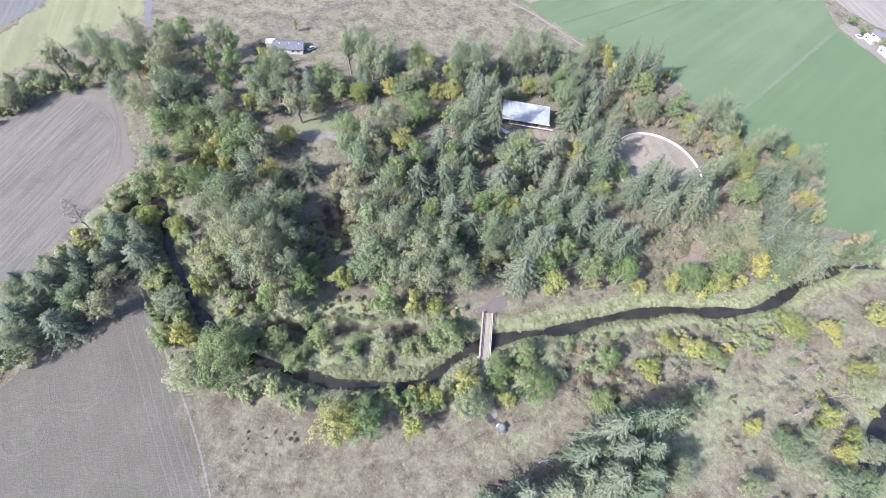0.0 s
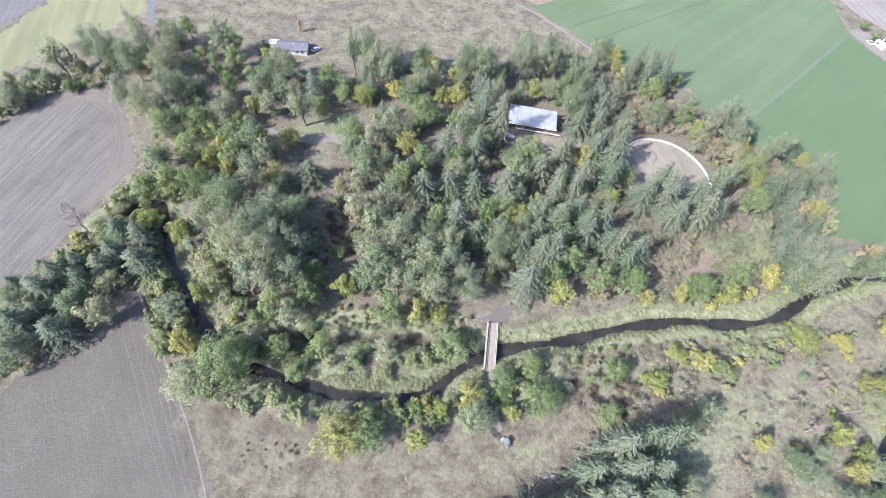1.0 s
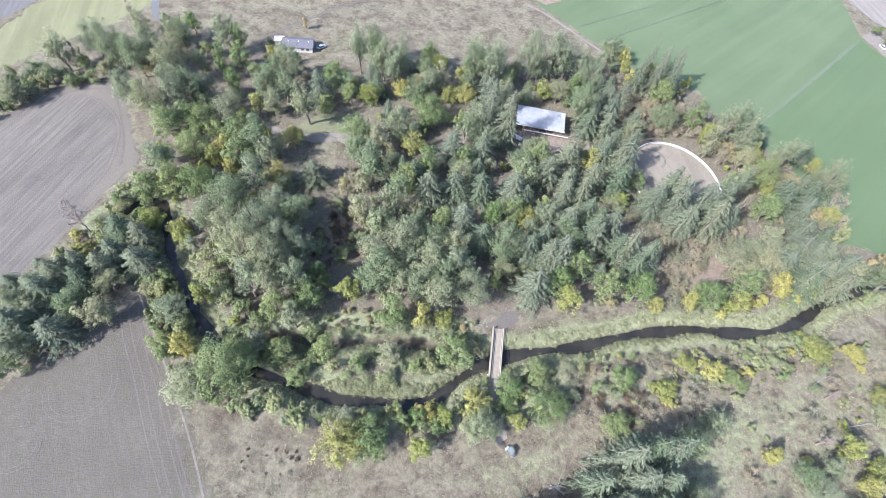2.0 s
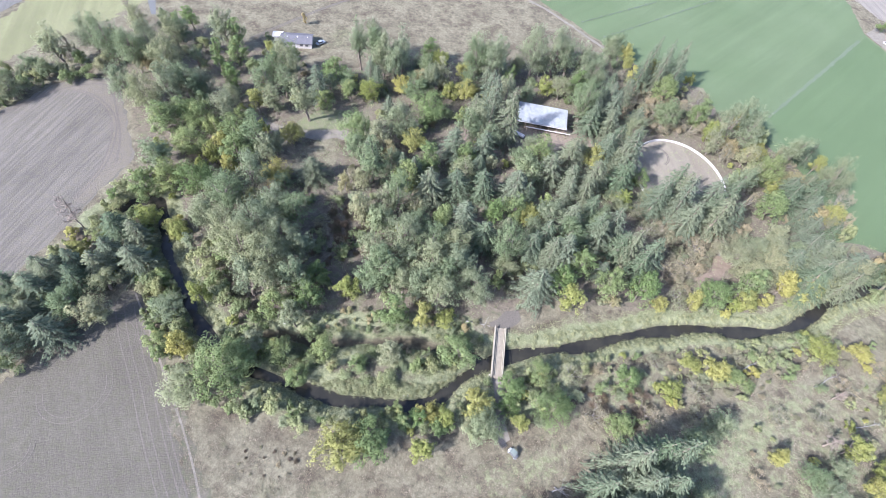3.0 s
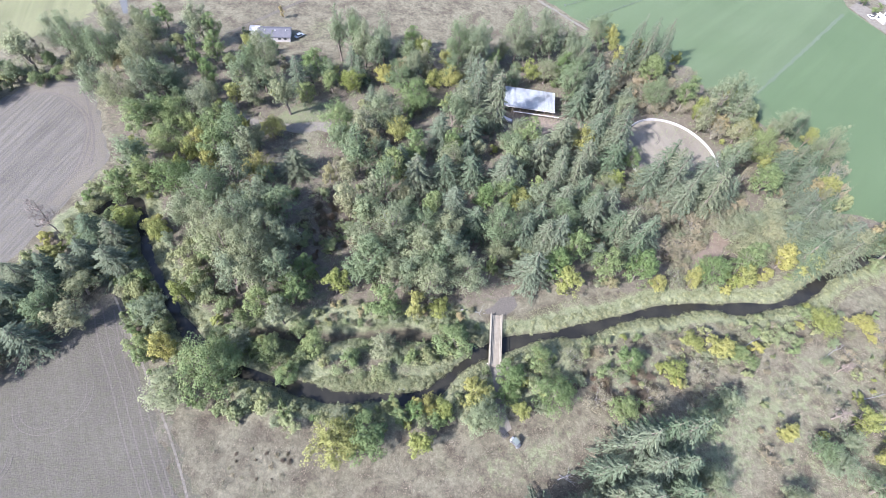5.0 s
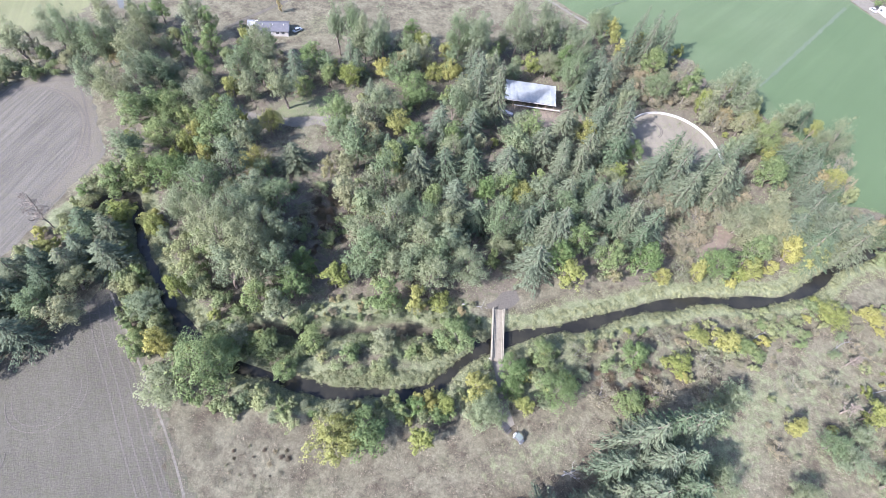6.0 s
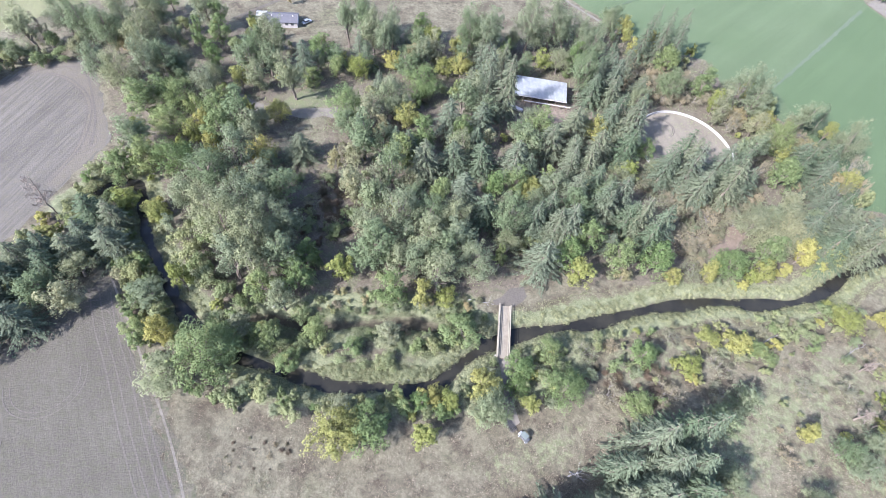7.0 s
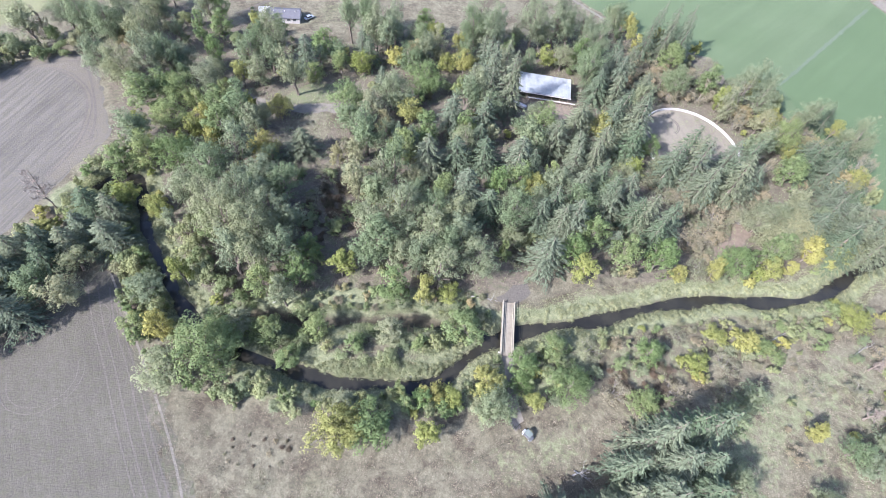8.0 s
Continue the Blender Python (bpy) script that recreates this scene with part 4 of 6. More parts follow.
CX, CY = (-50.87, 54.26)
sign = tagged(new("white_box"), "small white box on a post beside the path", "box")
part("post", boxed(-0.06, 0.06, -0.06, 0.06, -0.2, 0.8), BARN_WOOD, sign)
part("case", box(bmesh.new(), -0.4, 0.4, -0.28, 0.28, 0.8, 1.15, 0.04), WHITE_PAINT, sign)
sign.matrix_basis = pose(CX, CY, 0, 0, 0, 20)


def irrigation_line(start, end):
    """A pipe carried across the crop on wheels."""
    thing = tagged(new("irrigation_line"), "long thin irrigation pipe on wheels across the green crop", "pipe", "irrigation lines in the crop")
    length = math.dist(start, end)
    part("pipe", tube(bmesh.new(), [(length * k / 12, 0, 0.6) for k in range(13)], [0.06] * 13, 6), DARK_PAINT, thing)
    wheel = bmesh.new()
    rim = [(0, math.cos(6.2832 * k / 14) * 0.6, 0.6 + math.sin(6.2832 * k / 14) * 0.6) for k in range(15)]
    tube(wheel, rim, [0.05] * 15, 4)
    first = part("wheel", wheel, DARK_PAINT, thing)
    for k in range(1, int(length / 6.5)):
        other = new("wheel", first.data)
        other.parent = thing
        other.matrix_basis = Matrix.Translation((6.5 * k, 0, 0))
    thing.matrix_basis = pose(*start, 0.0, 0, 0, math.degrees(math.atan2(end[1] - start[1], end[0] - start[0])))


irrigation_line((6.0, 251.9), (41.6, 292.0))
irrigation_line((18.2, 243.5), (94.8, 337.3))


def snag(x, y, h, spread, seed):
    """A tall leafless tree: trunk, limbs and forking twigs."""
    rng = np.random.default_rng(seed)
    thing = tagged(new("dead_tree"), "tall leafless grey tree at the field's edge", "tree")
    trunk = wander((0, 0, -0.3), (rng.normal() * 0.4, rng.normal() * 0.4, h), rng, 0.012, 8)
    part("trunk", tube(bmesh.new(), trunk, [0.3 * (1 - 0.11 * k) for k in range(9)], 7), BARK, thing)
    for k in range(36):
        f0 = rng.uniform(0.3, 0.98)
        z = h * f0
        a = rng.uniform(0, 6.283)
        reach = spread * (1.15 - f0) * rng.uniform(0.6, 1.2)
        limb = bmesh.new()
        end = np.array([math.cos(a) * reach, math.sin(a) * reach, z + reach * rng.uniform(0.2, 0.7)])
        tube(limb, wander((0, 0, z), end, rng, 0.05, 4), [0.13 * (1 - f0 * 0.5) * (1 - 0.2 * q) for q in range(5)], 4)
        for _ in range(9):
            t = rng.uniform(0.3, 1)
            p = np.array([0, 0, z]) * (1 - t) + end * t
            tube(limb, wander(p, p + rng.normal(size=3) * reach * 0.22 + np.array([0, 0, reach * 0.15]), rng, 0.08, 3), [0.06, 0.05, 0.04, 0.025], 3)
        tagged(part("limb", limb, BARK, thing), kind="stuff")
    thing.matrix_basis = pose(x, y, -0.1, 0, 0, seed * 30)


SNAGS = ((*(-120.67, 60.98), 16.5, 5.2, 3), (*(104.99, 87.11), 6.0, 2.2, 8), (*(100.47, 72.12), 7.0, 2.6, 9), (*(-180.57, 127.80), 12.0, 2.5, 5), (*(-173.47, 155.29), 15.0, 3.5, 6))
for place in SNAGS:
    snag(*place)

# ---- trees ----
LABELS = {
    "d": ("cottonwood", "grey-green cottonwood with a broad lobed crown", "tree"),
    "m": ("maple", "round-crowned leafy green maple tree", "tree"),
    "y": ("ash_tree", "small tree turning yellow-green", "tree"),
    "o": ("autumn_tree", "small tree in gold-brown autumn leaf", "tree"),
    "c": ("fir_tree", "dark blue-green fir with drooping branches", "tree"),
    "k": ("willow", "dull grey-leaved willow tree", "tree"),
    "t": ("hazel_bush", "broad tan-leaved bush, half dry", "shrub"),
    "r": ("brush", "low red-brown brush, nearly leafless", "shrub"),
    "b": ("bare_shrub", "thin dry shrub with few brown leaves", "shrub"),
    "s": ("shrub", "dense low green shrub", "shrub"),
}
SIZE = {"d": (20.0, 5.0), "m": (13.0, 5.0), "y": (9.5, 4.2), "o": (9.0, 4.0), "c": (18.0, 4.6), "k": (13.0, 4.6), "b": (5.0, 4.0), "r": (3.0, 3.2), "t": (5.5, 3.8), "s": (4.5, 3.4)}
YOUNG = {"d": (12.0, 3.2), "m": (8.0, 3.0), "y": (5.0, 2.4), "o": (5.0, 2.4), "c": (10.0, 2.8), "k": (8.0, 3.0), "b": (3.0, 2.4), "r": (1.8, 1.9), "t": (3.2, 2.2), "s": (2.6, 1.9)}
OLD = {k: (h * 1.15, r * 1.75) for k, (h, r) in SIZE.items()}
COUNT = {"d": 7, "m": 4, "y": 4, "o": 3, "c": 6, "k": 4, "b": 4, "r": 3, "t": 3, "s": 5}
LEAF_COUNT = {"d": 5600, "m": 4800, "y": 3600, "o": 3200, "k": 4600, "s": 1600, "t": 2400}


def rounded(me, normals):
    """Shades loose leaves with the roundness of the tuft and crown that they clothe."""
    me.polygons.foreach_set("use_smooth", np.ones(len(me.polygons), bool))
    me.normals_split_custom_set_from_vertices(np.repeat(normals, 3, axis=0).tolist())
    return me


def broadleaf(kind, seed, size, young):
    """Trunk, limbs, and a crown of leaf tufts: plumes that follow the twigs, or rounder sprays."""
    rng = np.random.default_rng(1000 + seed * 17 + ord(kind) + 500 * young)
    h, r = size
    low = kind in "st"
    big = r > 1.4 * SIZE[kind][1]
    tufts = {"d": 180, "m": 130, "y": 96, "o": 86, "k": 165, "s": 46, "t": 70}[kind] * (10 if not (big or young) else 22 if big else 5) // 10
    plume = {"d": 1.0, "k": 0.8}.get(kind, 0.35)
    column = rng.uniform(0.0, 1.0) if kind in "dk" else 0.2
    mid = h * (0.42 if low else 0.5)
    tall = h * (0.45 if low else 0.44)
    # a few heavy boughs make the crown's outline, the tufts sit on them
    boughs = []
    while len(boughs) < (5 if low else 10 if young else 44 if big else 18):
        p = rng.uniform(-1, 1, 3)
        if 0.35 < np.linalg.norm(p) < 1:
            taper = 1 - (0.2 + 0.3 * column) * max(p[2], 0) - 0.12 * max(-p[2], 0)
            boughs.append(np.array([p[0] * r * 0.66 * taper, p[1] * r * 0.66 * taper, mid + p[2] * tall * 0.72]))
    boughs.append(np.array([rng.normal() * 0.1 * r, rng.normal() * 0.1 * r, mid + tall * 0.78]))
    boughs = np.array(boughs)
    heft = r * rng.uniform(0.3, 0.5, len(boughs)) * (0.7 if big else 1)
    home = rng.integers(0, len(boughs), tufts)
    way = unit(rng.normal(size=(tufts, 3)) + np.array([0, 0, 0.35]))
    spot = boughs[home] + way * heft[home][:, None] * rng.uniform(0.45, 1.0, (tufts, 1)) * np.array([1, 1, min(1.5, tall / r)])
    axis = np.array([0, 0, mid - 0.35 * tall])
    out = unit((spot - axis) * np.array([1, 1, 0.75]))
    out = unit(out + 0.5 * way + np.array([0, 0, 0.1]) + rng.normal(size=out.shape) * 0.18)
    wide = r * rng.uniform(0.10, 0.19, tufts) * (0.75 if big else 1)
    top = mid + tall * 0.5
    lean = rng.normal(size=2) * 0.03 * h
    trunk = tube(bmesh.new(), wander((0, 0, -0.3), (lean[0], lean[1], top), rng, 0.015), [0.024 * h * (1 - 0.8 * k / 5) for k in range(6)], 7)
    limbs = bmesh.new()
    for c in boughs:
        f0 = rng.uniform(0.25, 0.6)
        base = (lean[0] * f0, lean[1] * f0, top * f0)
        if c[2] > base[2] - 1:
            tube(limbs, wander(base, c, rng, 0.06, 2), [0.011 * h * (1 - 0.8 * k / 2) for k in range(3)], 3)
    n = LEAF_COUNT[kind] * (4 if young else 19 if big else 10) // 10
    pick = rng.choice(tufts, n, p=wide ** 2 / (wide ** 2).sum())
    w, o = wide[pick][:, None], out[pick]
    along = rng.uniform(-0.8, 1.0, (n, 1))
    girth = np.sqrt(np.maximum(1.02 - along * along, 0)) * (1 - 0.3 * plume * np.maximum(along, 0))
    around = rng.normal(size=(n, 3)) + np.array([0, 0, 0.25])
    around = unit(around - o * (around * o).sum(1, keepdims=True))
    place = spot[pick] + o * along * w * (1 + 0.9 * plume) + around * w * girth * rng.uniform(0.25, 1.0, (n, 1)) ** 0.5
    heart = np.array([0, 0, mid])
    beyond = np.linalg.norm((place - heart) / np.array([r, r, tall * 1.06]), axis=1, keepdims=True)
    place = heart + (place - heart) * np.maximum(beyond, 1) ** (-0.65 if kind == "d" else -0.88)
    place[:, 2] = np.maximum(place[:, 2], 0.15 if low else h * 0.08)
    tuft = unit(around * girth + o * along)
    whole = unit((place - axis) * np.array([1, 1, 0.8 * r / tall]))
    turn = unit(tuft + rng.normal(size=(n, 3)) * 0.55 + np.array([0, 0, 0.3]))
    leaf = rng.uniform(0.09, 0.23, n) * (1.05 if big else 0.85 if low else 1)
    me = loose("crown", leaf_clumps(place, turn, leaf, rng, 0.72), LEAVES[kind])
    return trunk, limbs, rounded(me, unit(0.45 * turn + 0.55 * tuft + 0.5 * whole))


def conifer(kind, seed, size, young):
    """A straight trunk with whorls of separate drooping fronds, and a spire at the top."""
    rng = np.random.default_rng(77 + seed + 50 * young)
    h, r = size
    trunk = tube(bmesh.new(), [(0, 0, -0.3), (0, 0, h * 0.5), (0.05, 0.03, h * 0.99)], [0.018 * h, 0.012 * h, 0.03], 7)
    limbs = bmesh.new()
    c, along, nrm, sz = [], [], [], []
    levels = 16 if young else 24
    ragged = rng.uniform(0.7, 1.25, 8)
    for k in range(levels):
        f = (k + rng.uniform(-0.3, 0.3)) / levels
        z = h * (0.1 + 0.9 * f)
        reach = r * (1 - f) ** 0.75 * 1.08 + 0.3
        number = int(rng.integers(6, 9)) if f < 0.85 else 4
        spin = rng.uniform(0, 6.28)
        for q in range(number):
            a = spin + 6.283 * q / number + rng.normal() * 0.22
            far = reach * rng.uniform(0.65, 1.15) * (0.55 + 0.45 * ragged[int(a / 0.7854) % 8])
            o = np.array([math.cos(a), math.sin(a), 0])
            s = np.array([-o[1], o[0], 0])
            sag = rng.uniform(0.25, 0.5)
            if q % 2 == 0 and far > 1:
                tube(limbs, [(0, 0, z), (*(o * far * 0.8)[:2], z + 0.1 * far - sag * far * 0.64)], [0.05, 0.02], 3)
            n = max(6, int(far * (8 if young else 7.5)))
            t = rng.uniform(0.08, 1, n) ** 0.75
            half = far * 0.2 * np.sqrt(np.clip(t * 1.6, 0, 1)) * (1.12 - t) + 0.1
            u = rng.uniform(-1, 1, n)
            hang = 0.12 * np.abs(u) * half + rng.uniform(0, 0.1, n)
            p = o * (far * t)[:, None] + s * (u * half)[:, None]
            p[:, 2] = z + 0.16 * far * t - sag * far * t * t - hang + rng.normal(size=n) * 0.08
            fall = 0.16 - 2 * sag * t
            d = unit(o + s * (u * 0.75)[:, None] + np.stack([0 * t, 0 * t, fall - 0.25 * np.abs(u)], 1))
            c.append(p)
            along.append(d)
            nrm.append(unit(np.array([0, 0, 1.0]) + o * (0.35 - 0.5 * fall)[:, None] + s * (0.55 * u)[:, None]))
            sz.append(rng.uniform(0.16, 0.36, n))
    c, along, nrm, sz = np.concatenate(c), np.concatenate(along), np.concatenate(nrm), np.concatenate(sz)
    flat = unit(nrm + rng.normal(size=nrm.shape) * 0.45)
    side = unit(np.cross(along, flat))
    s = sz[:, None]
    v = np.stack([c - along * s * 0.7 + side * s * 0.42, c + along * s * 1.1, c - along * s * 0.7 - side * s * 0.42], 1)
    v[:, :, 2] = np.maximum(v[:, :, 2], 0.05)
    return trunk, limbs, rounded(loose("crown", v, LEAVES[kind]), unit(0.6 * nrm + 0.8 * flat))


def twiggy(kind, seed, size, young, leaves=1100):
    """Thin forking stems with a few dry leaves."""
    rng = np.random.default_rng(400 + seed)
    h, r = size
    bm = bmesh.new()
    stem = tube(bmesh.new(), [(0, 0, -0.2), (0.05, 0, h * 0.25), (0.0, 0.1, h * 0.5)], [0.11, 0.09, 0.05], 6)
    tips = []

    def fork(p, way, length, thick, depth):
        end = p + way * length
        tube(bm, wander(p, end, rng, 0.06, 2), [thick, thick * 0.8, thick * 0.5], 3)
        if depth == 0:
            tips.append(end)
            return
        for _ in range(3):
            w = unit(way + rng.normal(size=3) * 0.5 + np.array([0, 0, 0.1]))
            fork(p + way * length * rng.uniform(0.45, 1.0), w, length * rng.uniform(0.5, 0.72), thick * 0.55, depth - 1)
    for k in range(5):
        a = 6.283 * k / 5 + rng.normal() * 0.3
        fork(np.array([0, 0, -0.1]), unit(np.array([math.cos(a) * 0.8, math.sin(a) * 0.8, rng.uniform(0.6, 1.3)])), h * 0.42, 0.07, 2 if young else 3)
    tips = np.array(tips)
    pick = tips[rng.integers(0, len(tips), leaves)] + rng.normal(size=(leaves, 3)) * 0.28
    pick[:, 2] = np.maximum(pick[:, 2], 0.15)
    return stem, bm, loose("crown", leaf_clumps(pick, rng.normal(size=(leaves, 3)) + np.array([0, 0, 0.8]), rng.uniform(0.07, 0.17, leaves), rng), LEAVES[kind])


made, turns = {}, np.random.default_rng(5)
FOOT = {}


def tree(kind, x, y, h, r):
    """Plants a tree of that kind, height and crown radius; alike trees share their meshes."""
    name, text, category = LABELS[kind]
    r *= {"d": 1.12, "k": 1.1, "m": 1.08, "c": 1.04}.get(kind, 1.0)
    seed = int(turns.integers(COUNT[kind]))
    z = float(bed(np.array([x]), np.array([y]))[0][0]) - 0.1
    age = 1 if r < 0.72 * SIZE[kind][1] else 2 if r > 1.35 * SIZE[kind][1] and kind not in "bcr" else 0
    if age == 2:
        seed %= 2
    young = age == 1
    H0, R0 = (SIZE, YOUNG, OLD)[age][kind]
    scale = Vector((r / R0 * turns.uniform(0.92, 1.08), r / R0 * turns.uniform(0.92, 1.08), h / H0))
    m = pose(x, y, z, turns.normal() * 2, turns.normal() * 2, turns.uniform(0, 360))
    if (kind, seed, age) in made:
        proto, s0 = made[kind, seed, age]
        return copy_thing(proto, m @ Matrix.Diagonal((scale.x / s0.x, scale.y / s0.y, scale.z / s0.z, 1)))
    wood, limbs, crown = (conifer if kind == "c" else twiggy if kind in "br" else broadleaf)(kind, seed, (H0, R0), young)
    thing = tagged(new(name), text, category, "trees of the wood" if category == "tree" else "shrubs of the wood")
    part("trunk", wood, TWIGS if kind == "b" else BARK, thing)
    tagged(part("limb", limbs, TWIGS if kind == "b" else BARK, thing), kind="stuff")
    leaf = new("crown", crown)
    leaf.parent = thing
    thing.matrix_basis = m @ Matrix.Diagonal((*scale, 1))
    made[kind, seed, age] = (thing, scale)
    return thing



# every tree: its kind, place, height, crown radius

# far left row and north-west wood
tree('d', -179.3, 122.4, 18.5, 5.5)
tree('b', -178.8, 126.0, 11.0, 4.2)
tree('d', -172.9, 133.7, 19.2, 6.1)
tree('d', -164.2, 132.5, 22.0, 6.5)
tree('y', -167.1, 138.0, 11.3, 3.3)
tree('d', -152.7, 131.1, 20.9, 6.6)
tree('d', -162.2, 148.2, 18.5, 5.3)
tree('d', -151.0, 137.9, 20.2, 6.4)
tree('s', -164.9, 163.1, 6.0, 3.6)
tree('s', -160.8, 166.0, 6.0, 3.6)
tree('m', -151.9, 164.0, 11.0, 4.3)
tree('d', -132.7, 159.3, 20.4, 5.7)
tree('o', -150.5, 133.8, 9.2, 5.7)
tree('d', -137.4, 132.2, 21.7, 6.9)
tree('d', -144.3, 115.3, 18.6, 6.3)
tree('d', -134.4, 112.9, 20.0, 6.7)
tree('d', -131.4, 123.3, 20.0, 4.8)
tree('d', -127.5, 117.7, 22.0, 4.4)
tree('d', -124.6, 123.9, 20.3, 4.7)
tree('k', -122.5, 127.4, 14.3, 6.9)
tree('m', -122.5, 151.2, 13.0, 5.6)
tree('s', -139.2, 152.8, 7.0, 5.3)
tree('s', -114.4, 148.7, 7.0, 5.1)
tree('d', -96.1, 140.9, 16.2, 4.6)
tree('d', -101.7, 145.5, 19.0, 4.9)
tree('d', -102.9, 138.4, 17.0, 5.1)
tree('o', -105.3, 140.6, 8.9, 4.2)
tree('d', -98.2, 150.1, 21.5, 6.9)
tree('c', -84.4, 145.2, 16.5, 6.4)
tree('m', -83.0, 156.4, 13.1, 6.1)
tree('d', -82.6, 132.8, 21.3, 5.1)
tree('m', -79.6, 141.7, 9.0, 4.2)
tree('d', -70.6, 170.6, 21.0, 4.8)
tree('d', -74.7, 176.3, 21.5, 4.9)
tree('d', -77.6, 169.9, 24.2, 4.4)
tree('d', -60.6, 165.3, 22.8, 5.1)
tree('d', -60.4, 172.7, 23.8, 4.9)
tree('d', -66.9, 169.1, 23.4, 5.3)
tree('y', -66.2, 153.6, 10.0, 6.3)
tree('y', -48.0, 184.9, 9.5, 5.8)
tree('k', -49.1, 172.5, 15.4, 4.2)
tree('k', -46.6, 166.2, 16.3, 4.3)
tree('k', -42.4, 171.5, 17.0, 4.3)
tree('o', -50.6, 169.2, 10.1, 5.5)
tree('b', -40.6, 175.0, 5.4, 4.9)
tree('y', -31.1, 169.0, 10.8, 5.7)
tree('y', -55.9, 161.5, 9.7, 4.6)
tree('m', -41.4, 151.6, 13.4, 8.7)
tree('k', -49.3, 139.1, 15.9, 6.9)
tree('c', -18.2, 160.8, 23.2, 5.0)
tree('c', -14.8, 166.9, 21.0, 5.0)
tree('c', -21.8, 166.8, 20.7, 5.1)
tree('d', -31.1, 182.3, 24.4, 6.1)
tree('d', -24.4, 182.3, 25.6, 5.9)
tree('d', -24.3, 189.0, 20.9, 5.4)
tree('d', -31.1, 189.1, 21.1, 5.2)
tree('d', -10.0, 195.6, 26.0, 7.2)
tree('d', -0.8, 201.7, 25.0, 6.0)
tree('d', 11.4, 199.2, 16.3, 4.8)
tree('d', 10.2, 206.6, 18.1, 5.3)
tree('d', 4.4, 201.9, 20.4, 5.2)
tree('d', 16.4, 198.0, 19.1, 6.2)
tree('y', -0.9, 185.6, 10.6, 4.6)
tree('d', 4.7, 186.9, 12.0, 6.2)
tree('d', 15.3, 177.1, 21.5, 7.1)
tree('y', -35.8, 182.5, 9.4, 4.9)
tree('m', -61.6, 129.1, 15.1, 7.0)
tree('k', -52.8, 127.1, 14.5, 5.5)
tree('y', -41.0, 133.9, 10.7, 6.4)
tree('y', -38.0, 167.5, 8.0, 5.2)
tree('d', -49.0, 113.4, 21.3, 5.8)
tree('o', -47.6, 124.9, 10.4, 4.1)
tree('d', -45.3, 138.5, 10.0, 5.3)
tree('k', -21.1, 149.0, 19.0, 5.5)
tree('d', -24.5, 142.9, 20.6, 4.7)
tree('c', -26.6, 134.4, 17.2, 6.6)
tree('c', -16.3, 137.8, 15.8, 6.4)
tree('m', -32.4, 125.3, 14.5, 5.7)
tree('d', -16.6, 143.0, 17.0, 5.2)
tree('m', 4.3, 147.5, 13.2, 5.7)
tree('y', 23.0, 153.5, 10.5, 5.4)
tree('d', -0.8, 142.2, 9.0, 5.3)
tree('c', 14.2, 147.1, 17.1, 6.7)
tree('c', 19.2, 176.8, 14.9, 5.6)
tree('c', 20.0, 170.1, 15.8, 5.8)
tree('c', 26.7, 170.9, 16.7, 5.4)
tree('c', 26.0, 177.6, 19.1, 5.4)
tree('c', 24.3, 194.8, 15.5, 4.4)
tree('c', 25.0, 187.6, 15.8, 5.2)
tree('c', 30.8, 191.8, 15.8, 5.0)
tree('c', 33.8, 152.9, 19.1, 6.0)
tree('c', 35.2, 159.7, 19.4, 5.3)
tree('c', 28.5, 161.1, 17.8, 5.4)
tree('c', 27.0, 154.4, 16.7, 5.7)
tree('c', 35.3, 152.1, 20.0, 6.7)
tree('c', 33.2, 142.1, 18.0, 6.6)
tree('y', 28.8, 228.0, 10.0, 5.1)
tree('c', 35.9, 208.2, 22.3, 4.4)
tree('c', 42.9, 209.8, 21.5, 4.6)
tree('c', 38.1, 215.0, 23.1, 4.3)
tree('c', 49.7, 218.0, 23.8, 4.9)
tree('c', 43.3, 214.1, 24.8, 4.8)
tree('c', 49.8, 210.5, 21.8, 5.4)
tree('m', 47.9, 205.4, 13.6, 6.1)
tree('b', 29.3, 212.3, 5.0, 7.0)
tree('b', 39.8, 199.0, 5.2, 7.5)
tree('k', 48.5, 187.5, 14.4, 6.3)
tree('b', 58.6, 202.9, 5.1, 6.1)
tree('b', 48.7, 185.4, 5.0, 5.9)
tree('b', 60.9, 190.5, 5.0, 5.9)
tree('m', 61.9, 193.1, 14.6, 5.3)
tree('d', 81.1, 190.6, 21.0, 4.9)
tree('d', 74.2, 188.8, 23.8, 5.2)
tree('d', 79.3, 183.8, 19.4, 4.8)
tree('k', 68.1, 178.9, 16.4, 4.5)
tree('o', 75.4, 181.5, 8.9, 6.0)
tree('y', 85.1, 182.0, 10.7, 5.9)
tree('d', 97.2, 184.3, 18.9, 5.8)
tree('d', 110.3, 172.7, 21.8, 6.5)
tree('m', 87.5, 169.2, 16.0, 6.9)
tree('o', 98.6, 171.2, 10.1, 7.2)
tree('d', 77.0, 157.9, 18.1, 5.2)
tree('y', 71.7, 193.8, 6.0, 4.1)

